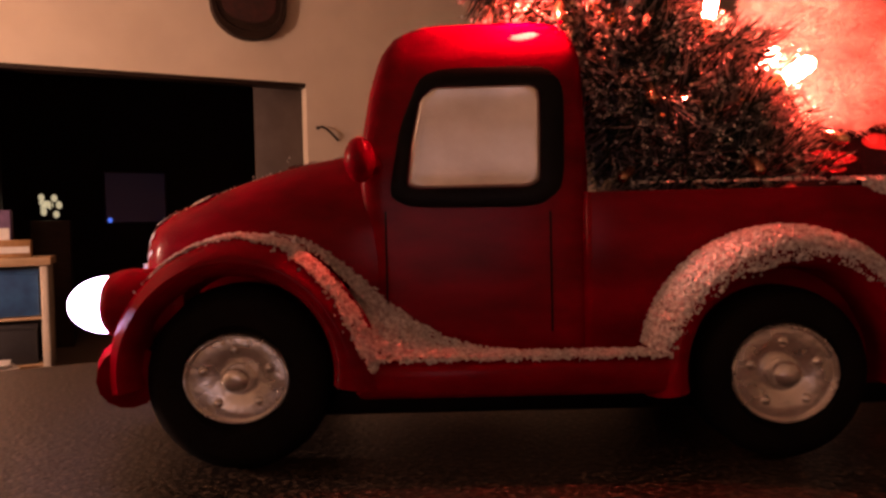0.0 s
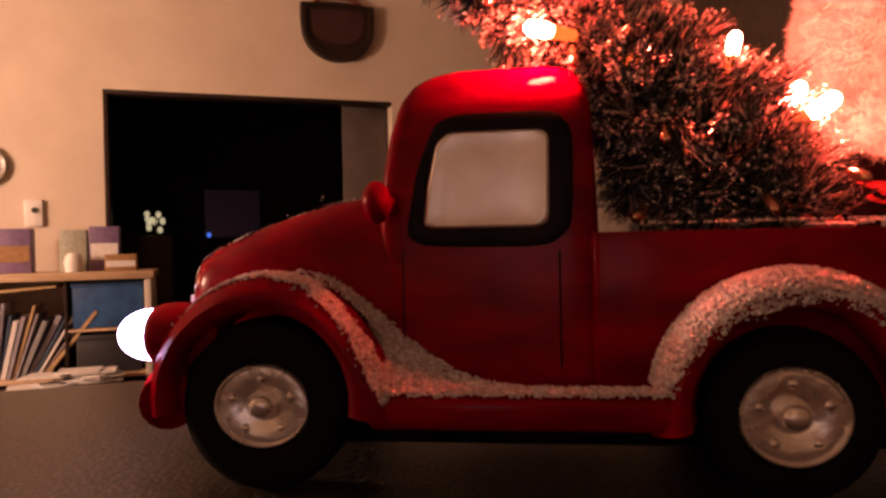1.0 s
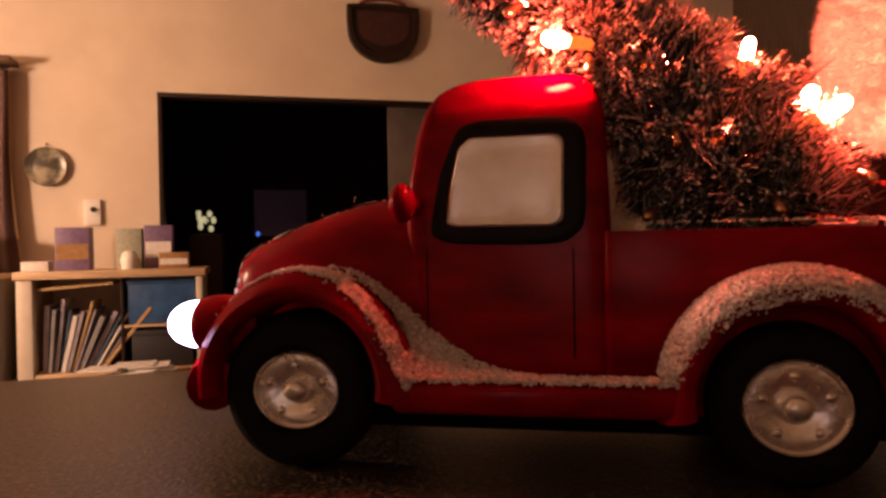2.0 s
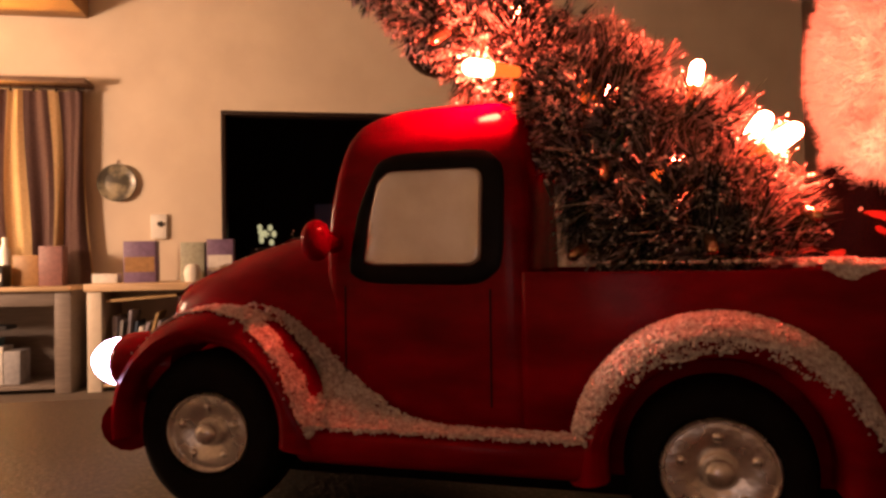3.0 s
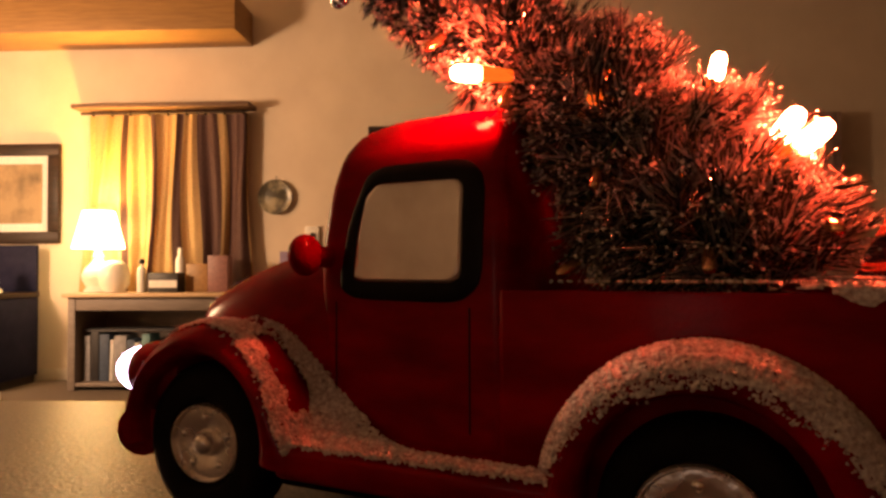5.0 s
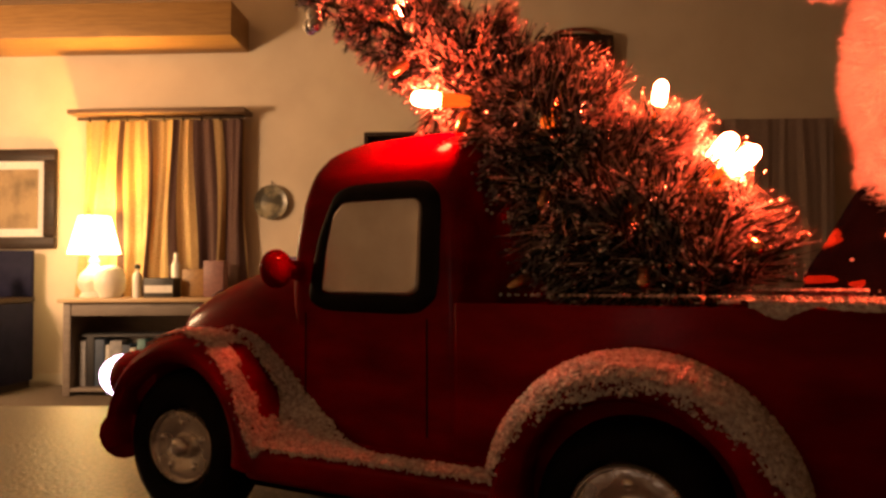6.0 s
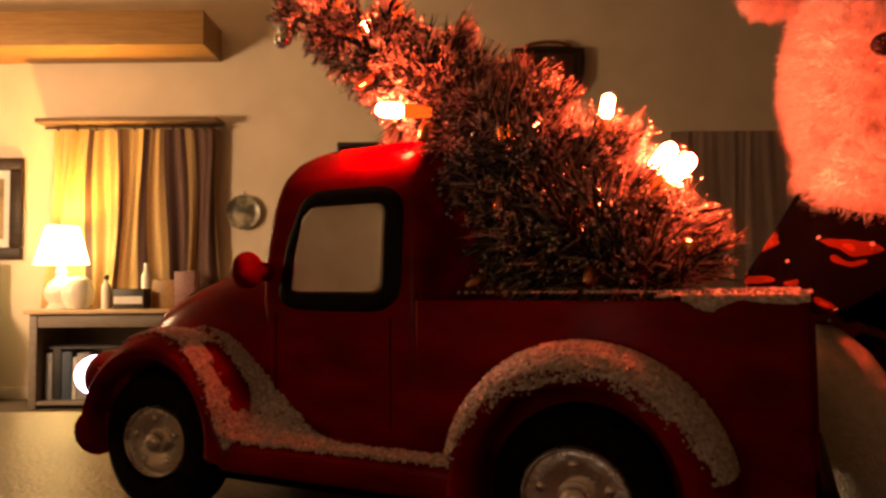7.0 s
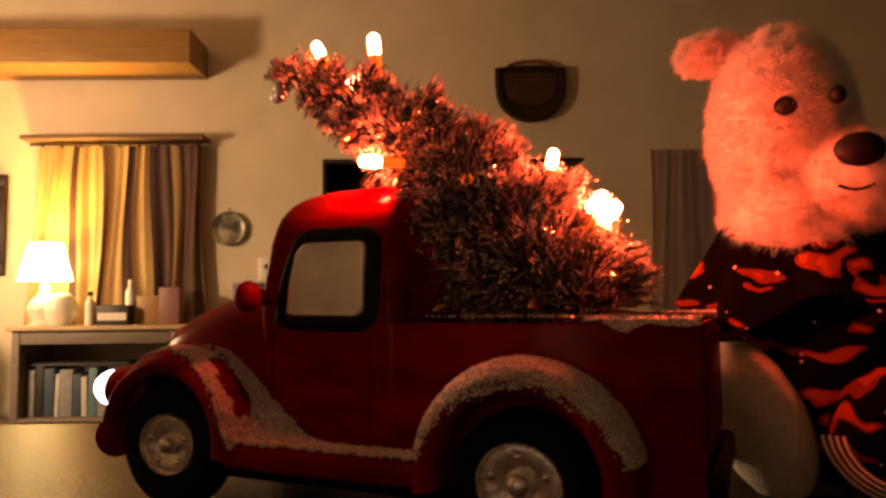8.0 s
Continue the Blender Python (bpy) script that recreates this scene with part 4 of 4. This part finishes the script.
def build_hook():
    h = thing("wall_hook", "small dark bent hook on the wall beside the opening", "hook", (1.60, 5.38, 1.60), True)
    part("wire", tube([(1.50, 5.36, 1.63), (1.53, 5.35, 1.645), (1.57, 5.35, 1.625), (1.62, 5.36, 1.585), (1.66, 5.385, 1.555), (1.67, 5.399, 1.55)], 0.009, 8), DARKWOOD, h)
    part("knob", ball((1.50, 5.36, 1.635), (0.016, 0.014, 0.014), 10, 8), DARKWOOD, h)


build_hook()


def build_picture():
    u0, u1, z0, z1 = -4.02, -3.125, 1.08, 1.875
    p = thing("framed_picture", "dark framed landscape print with a pale mount", "picture", ((u0 + u1) / 2, 5.38, z0), True)
    bars = (((u0, z0), (u1, z0 + 0.095)), ((u0, z1 - 0.095), (u1, z1)), ((u0, z0 + 0.096), (u0 + 0.095, z1 - 0.096)), ((u1 - 0.095, z0 + 0.096), (u1, z1 - 0.096)))
    for a, b in bars:
        part("frame_bar", box((a[0], 5.355, a[1]), (b[0], 5.396, b[1]), 0.008), DARKWOOD, p, "dark wooden frame")
    part("mount", box((u0 + 0.09, 5.382, z0 + 0.09), (u1 - 0.09, 5.386, z1 - 0.09)), PAPER, p, "cream card mount")
    part("print", box((u0 + 0.15, 5.377, z0 + 0.16), (u1 - 0.15, 5.381, z1 - 0.16)), material("faded_print", (0.34, 0.24, 0.13), 0.7, second=(0.13, 0.09, 0.05), scale=5, contrast=(0.45, 0.7)), p, "faded brown print")


build_picture()


def build_lamp():
    u, n = -2.660, 5.10
    l = thing("table_lamp", "lit table lamp with a glowing white shade and white ceramic base", "lamp", (u, n, 0.70), True)
    sh = part("shade", lathe([(0.180, 1.030), (0.178, 1.030), (0.108, 1.305), (0.110, 1.307), (0.182, 1.031)], (u, n, 0), "Z", 40), SHADE, l, "glowing tapered fabric shade")
    part("base", lathe([(0.0, 0.701), (0.098, 0.701), (0.100, 0.715), (0.085, 0.730), (0.082, 0.742), (0.110, 0.79), (0.116, 0.83), (0.092, 0.88), (0.050, 0.92), (0.030, 0.95), (0.042, 0.97), (0.030, 0.985), (0.020, 1.01), (0.018, 1.06), (0.0, 1.062)], (u, n, 0), "Z", 32), CERAMIC, l, "white turned ceramic base")
    part("bulb", ball((u, n, 1.14), (0.035, 0.035, 0.05), 16, 10), glowing("lamp_bulb_glass", (1.0, 0.75, 0.4), 8.0), l, "lit lamp bulb").visible_shadow = False


build_lamp()


def books(parent_u, n, z, widths, heights, colours, tilt, group):
    u = parent_u
    for w, h, c, t in zip(widths, heights, colours, tilt):
        b = thing("book", "standing book with a " + c[0] + " spine on the shelf", "book", (u + w / 2, n, z), True, group)
        bm = box((u, n, z), (u + w, n + 0.17, z + h), 0.004)
        bmesh.ops.rotate(bm, verts=bm.verts, cent=(u, n, z), matrix=Matrix.Rotation(t, 3, "Y"))
        low = min(v.co.z for v in bm.verts)
        bmesh.ops.translate(bm, verts=bm.verts, vec=(0, 0, z + 0.0005 - low))
        part("cover", bm, c[1], b)
        u += w + 0.004 + abs(math.sin(t)) * h * 0.25


def build_shelves():
    # low grey shelf table with the lamp
    s = thing("shelf_table", "low grey wooden shelf table holding books and the lamp", "shelf", (-2.2, 5.1, 0.0), True)
    part("top", box((-2.800, 4.86, 0.672), (-1.545, 5.375, 0.699), 0.004), PINE, s, "pale wooden top")
    for u0, u1 in ((-2.775, -2.72), (-1.66, -1.56)):
        part("post", box((u0, 4.90, 0.0), (u1, 5.36, 0.671), 0.004), GREYWOOD, s)
    part("apron", box((-2.719, 4.905, 0.575), (-1.661, 4.925, 0.671), 0.003), GREYWOOD, s)
    part("shelf", box((-2.719, 4.90, 0.03), (-1.661, 5.36, 0.055), 0.003), GREYWOOD, s)
    part("back", box((-2.719, 5.345, 0.056), (-1.661, 5.36, 0.574)), GREYWOOD, s)
    tone = lambda name, col: (name, material(name + "_spine", col, 0.6, second=tuple(0.7 * q for q in col), scale=30))
    g, b, w, t, k = tone("grey", (0.30, 0.30, 0.32)), tone("dark blue", (0.05, 0.08, 0.14)), tone("white", (0.62, 0.62, 0.60)), tone("teal", (0.12, 0.26, 0.28)), tone("black", (0.02, 0.02, 0.025))
    books(-2.70, 4.98, 0.056, (0.05, 0.06, 0.07, 0.03, 0.09, 0.06, 0.04, 0.06, 0.08, 0.05, 0.06, 0.10), (0.33, 0.36, 0.34, 0.30, 0.33, 0.30, 0.28, 0.34, 0.27, 0.30, 0.25, 0.22), (g, k, b, w, g, b, w, t, g, t, w, g), (0, 0, 0, 0.02, 0, 0, -0.03, 0, 0, 0.04, 0, 0), "books on the shelf table")
    # dark soft bundle lying over the books
    c = thing("folded_cloth", "dark folded cloth lying over the books", "cloth", (-2.40, 5.06, 0.42), True)
    bm = box((-2.72, 4.99, 0.4165), (-1.98, 5.16, 0.455), 0.016, 3)
    for v in bm.verts:
        v.co.z += 0.02 * (1 if v.co.z > 0.43 else 0) * math.sin(v.co.x * 17)
    part("cloth", bm, k[1], c)
    # white open bookcase with papers
    s = thing("open_bookcase", "cream painted low bookcase stuffed with papers", "bookcase", (-0.93, 5.1, 0.0), True)
    part("top", box((-1.470, 4.86, 0.662), (-0.325, 5.375, 0.712), 0.005), PINE, s, "pale pine top")
    for u0, u1 in ((-1.455, -1.365), (-0.385, -0.345)):
        part("side", box((u0, 4.88, 0.0), (u1, 5.36, 0.661), 0.004), CREAM, s)
    part("shelf", box((-1.364, 4.89, 0.03), (-0.386, 5.36, 0.055), 0.003), PINE, s)
    part("back", box((-1.364, 5.345, 0.056), (-0.386, 5.36, 0.661)), CREAM, s)
    part("divider", box((-0.86, 4.93, 0.056), (-0.84, 5.34, 0.661), 0.002), DARKWOOD, s)
    part("shelf", box((-0.839, 4.93, 0.33), (-0.386, 5.34, 0.345), 0.002), PINE, s)
    rng = np.random.default_rng(77)
    magazine = material("magazine_paper", (0.40, 0.37, 0.43), 0.5, second=(0.26, 0.24, 0.30), scale=14)
    tan = material("tan_card", (0.52, 0.36, 0.16), 0.7, second=(0.44, 0.29, 0.12), scale=20)
    board = thing("cardboard_sheet", "long tan cardboard sheet laid across the folders", "cardboard", (-1.10, 5.0, 0.60), True)
    bm = box((-1.350, 4.92, 0.600), (-0.90, 5.20, 0.618), 0.002, 1)
    bmesh.ops.rotate(bm, verts=bm.verts, cent=(-1.14, 5.0, 0.61), matrix=Matrix.Rotation(-0.07, 3, "Y"))
    part("sheet", bm, tan, board)
    u, lean = -1.33, 0.02
    for i in range(14):
        w, h = 0.012 + 0.022 * rng.random(), 0.34 + 0.17 * rng.random()
        lean += 0.055 * rng.random() + (0.03 if i > 5 else 0.0)
        sheet = thing("paper_folder", "pale magazine folder leaning in the bookcase", "folder", (u, 5.0, 0.056), True, "folders in the bookcase")
        bm = box((u, 4.93 + 0.05 * rng.random(), 0.0), (u + w, 5.20, h), 0.002, 1)
        bmesh.ops.rotate(bm, verts=bm.verts, cent=(u, 5.0, 0), matrix=Matrix.Rotation(lean, 3, "Y"))
        low = min(v.co.z for v in bm.verts)
        bmesh.ops.translate(bm, verts=bm.verts, vec=(0, 0, 0.0565 - low))
        part("sheet", bm, (magazine, g[1], magazine, b[1], PAPER, magazine, tan)[i % 7], sheet)
        u += w + 0.006
    for u0, u1, z0, z1, m, lab in ((-0.82, -0.40, 0.36, 0.64, material("blue_plastic", (0.030, 0.115, 0.30), 0.4, second=(0.02, 0.07, 0.20), scale=12), "bright blue storage box"), (-0.80, -0.42, 0.056, 0.30, k[1], "black storage box")):
        x = thing("storage_box", lab + " in the bookcase", "box", ((u0 + u1) / 2, 5.0, z0), True)
        part("body", box((u0, 4.95, z0 - 0.010 if z0 > 0.3 else z0), (u1, 5.30, z1), 0.008), m, x)
        part("lid", box((u0 - 0.006, 4.944, z1 - 0.03), (u1 + 0.006, 5.306, z1 + 0.004), 0.004), m, x)
    # pile of bright papers low in front
    x = thing("paper_pile", "crumpled heap of white papers on the floor", "paper", (-0.95, 4.7, 0.0), True)
    for i in range(14):
        u, z = -1.15 + 0.42 * rng.random(), 0.0005 + 0.0088 * i
        bm = box((u, 4.62, z), (u + 0.24, 4.82, z + 0.008), 0.002, 1)
        bmesh.ops.rotate(bm, verts=bm.verts, cent=(u + 0.12, 4.72, z), matrix=Matrix.Rotation(rng.uniform(-0.5, 0.5), 3, "Z"))
        part("sheet", bm, PAPER, x)


build_shelves()


def small(name, label, category, u, n, z, profile, mat, squash=(1, 1)):
    t = thing(name, label, category, (u, n, z), True)
    part("body", lathe([(r, z + h) for r, h in profile], (u, n, 0), "Z", 20, squash), mat, t)
    return t


def carton(name, label, category, u0, u1, n0, n1, z0, z1, mat, band=None):
    t = thing(name, label, category, ((u0 + u1) / 2, (n0 + n1) / 2, z0), True)
    part("body", box((u0, n0, z0), (u1, n1, z1), 0.004), mat, t)
    if band:
        h = z1 - z0
        part("label_band", box((u0 + 0.008, n0 - 0.002, z0 + 0.25 * h), (u1 - 0.008, n0 - 0.0002, z0 + 0.62 * h), 0.0005, 1), band, t, "printed band")
    return t


def build_clutter():
    tone = lambda name, col, r=0.5: material(name, col, r, second=tuple(0.75 * q for q in col), scale=40)
    black, violet, pink, amber, sage = tone("black_card", (0.02, 0.02, 0.02)), tone("violet_card", (0.20, 0.13, 0.26)), tone("rose_card", (0.26, 0.12, 0.11)), tone("amber_card", (0.36, 0.20, 0.07)), tone("sage_card", (0.40, 0.42, 0.33))
    z = 0.6995
    small("round_jar", "rounded white ceramic jar beside the lamp", "jar", -2.515, 5.06, z, [(0, 0.0), (0.07, 0.002), (0.105, 0.06), (0.110, 0.13), (0.09, 0.20), (0.05, 0.235), (0, 0.24)], CERAMIC)
    small("bottle", "pale lotion bottle with a dark pump", "bottle", -2.30, 5.04, z, [(0, 0), (0.032, 0.001), (0.034, 0.15), (0.026, 0.18), (0.012, 0.19), (0.012, 0.21), (0, 0.211)], CERAMIC)
    small("pump_cap", "dark pump cap on the bottle", "cap", -2.30, 5.04, z + 0.2115, [(0, 0), (0.018, 0.001), (0.022, 0.02), (0.012, 0.035), (0, 0.036)], black)
    carton("small_box", "small black box with a pale printed band", "box", -2.235, -2.01, 5.00, 5.13, z, z + 0.145, black, PAPER)
    small("bottle", "tall slim pale bottle with a dark cap", "bottle", -2.085, 5.22, z, [(0, 0), (0.035, 0.001), (0.036, 0.24), (0.018, 0.28), (0.018, 0.335), (0, 0.336)], CERAMIC)
    carton("greeting_card", "amber patterned card standing on the shelf", "card", -1.99, -1.83, 5.10, 5.13, z, z + 0.21, amber)
    carton("gift_bag", "rose coloured paper bag", "bag", -1.81, -1.66, 5.05, 5.16, z, z + 0.27, pink)
    carton("tissue_pack", "white tissue pack on the bookcase", "tissue", -1.46, -1.30, 5.0, 5.12, 0.7125, 0.775, PAPER)
    carton("printed_carton", "violet printed carton on the bookcase", "carton", -1.265, -1.055, 5.02, 5.14, 0.7125, 0.995, violet, amber)
    carton("printed_carton", "sage printed carton on the bookcase", "carton", -0.90, -0.74, 5.05, 5.15, 0.7125, 0.985, sage)
    carton("printed_carton", "purple carton on the bookcase", "carton", -0.725, -0.545, 5.05, 5.17, 0.7125, 1.005, violet, PAPER)
    small("round_jar", "small cream jar on the bookcase", "jar", -0.80, 4.95, 0.7125, [(0, 0), (0.05, 0.001), (0.06, 0.06), (0.05, 0.10), (0.03, 0.12), (0, 0.121)], CERAMIC)
    carton("small_box", "small amber box on the bookcase", "box", -0.62, -0.43, 4.92, 5.02, 0.7125, 0.82, amber, PAPER)
    t = carton("wall_socket_cover", "white plastic switch unit on the wall", "switch", -1.165, -1.055, 5.37, WALL_N - 0.001, 1.02, 1.20, CERAMIC)
    part("knob", lathe([(0.0, 5.352), (0.018, 5.353), (0.020, 5.369)], (-1.10, 0, 1.13), "Y", 16), black, t, "dark round knob")
    # navy cabinet under the picture, with a white figurine
    c = thing("cabinet", "dark navy cabinet with a raised back and a shelf ledge", "cabinet", (-3.5, 5.0, 0.0), True)
    part("body", box((-4.05, 4.72, 0.06), (-3.245, 5.30, 0.66), 0.006), NAVY, c)
    part("ledge", box((-4.07, 4.66, 0.661), (-3.235, 5.30, 0.700), 0.006), DARKWOOD, c, "dark wooden ledge")
    part("back", box((-4.05, 5.26, 0.701), (-3.245, 5.30, 1.065), 0.004), NAVY, c)
    part("plinth", box((-4.03, 4.76, 0.0), (-3.26, 5.28, 0.059)), DARKWOOD, c)
    small("figurine", "white glazed figurine on the cabinet ledge", "figurine", -3.40, 4.95, 0.7005, [(0, 0), (0.085, 0.001), (0.09, 0.02), (0.06, 0.05), (0.065, 0.10), (0.04, 0.15), (0.045, 0.19), (0.035, 0.22), (0, 0.24)], CERAMIC)
    x = thing("paper_pad", "pale blue-white paper pad on the floor before the cabinet", "paper", (-3.2, 4.4, 0.0), True)
    part("sheets", box((-3.55, 4.30, 0.0005), (-3.02, 4.55, 0.05), 0.003), PAPER, x)


build_clutter()


# ---- the dark next room ----
def build_hall():
    # this window is added; its pane glows for a faint bluish gleam
    w = thing("gleam_window", "added dim blue window for a bluish gleam in the dark opening", "window", (0.25, 8.9, 1.0), True)
    part("pane", box((-0.02, 8.955, 0.98), (0.62, 8.965, 1.55)), glowing("gleam_glass", (0.10, 0.11, 0.22), 0.007, (0.02, 0.02, 0.03)), w, "dim bluish glass")
    for a, b in (((-0.06, 0.94), (0.66, 0.979)), ((-0.06, 1.551), (0.66, 1.59)), ((-0.06, 0.98), (-0.021, 1.55)), ((0.621, 0.98), (0.66, 1.55))):
        part("window_frame", box((a[0], 8.95, a[1]), (b[0], 8.99, b[1]), 0.004), DARKWOOD, w)
    led = thing("standby_light", "tiny blue standby light on the dark window sill", "light", (0.02, 8.92, 0.985), True)
    part("lens", ball((0.02, 8.925, 1.005), (0.026, 0.020, 0.030), 10, 8), glowing("blue_standby_glass", (0.10, 0.28, 1.0), 0.35, (0.1, 0.2, 0.5)), led)
    # stand and globes are added to carry a greenish gleam
    g = thing("gleam_stand", "added stand of globes for a greenish gleam in the dark opening", "light", (-0.37, 6.1, 0.0), True)
    part("stand", box((-0.52, 5.95, 0.0), (-0.26, 6.2, 0.955), 0.01), DARKWOOD, g)
    lit = glowing("gleam_globe_glass", (0.72, 0.70, 0.30), 0.30, (0.5, 0.5, 0.4))
    rng = np.random.default_rng(3)
    for k in range(9):
        u, z = -0.45 + 0.13 * rng.random(), 0.985 + 0.15 * rng.random()
        part("globe", ball((u, 6.05 + 0.05 * rng.random(), z), (0.022, 0.02, 0.022 + 0.01 * rng.random()), 10, 8), lit, g, "small globe glowing for the greenish gleam")
    part("post", tube([(-0.385, 6.075, 0.955), (-0.385, 6.075, 1.12)], 0.006, 6), DARKWOOD, g)


build_hall()


def build_unseen_lamps():
    # both stands are unseen; the second only houses the added fill light
    for u, n, z in UNSEEN_LAMPS:
        c = thing("unseen_floor_lamp", "unseen slim dark floor lamp with a pale shade, added as a light source", "floor lamp", (u, n, 0.0), True, "floor lamps")
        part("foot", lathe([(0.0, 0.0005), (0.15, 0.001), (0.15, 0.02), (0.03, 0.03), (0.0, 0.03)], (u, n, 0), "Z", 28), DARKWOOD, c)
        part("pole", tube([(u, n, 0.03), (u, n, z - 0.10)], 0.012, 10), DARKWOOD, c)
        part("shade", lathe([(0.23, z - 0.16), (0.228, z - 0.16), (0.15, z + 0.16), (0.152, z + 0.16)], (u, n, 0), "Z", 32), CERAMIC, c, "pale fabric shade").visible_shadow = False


build_unseen_lamps()
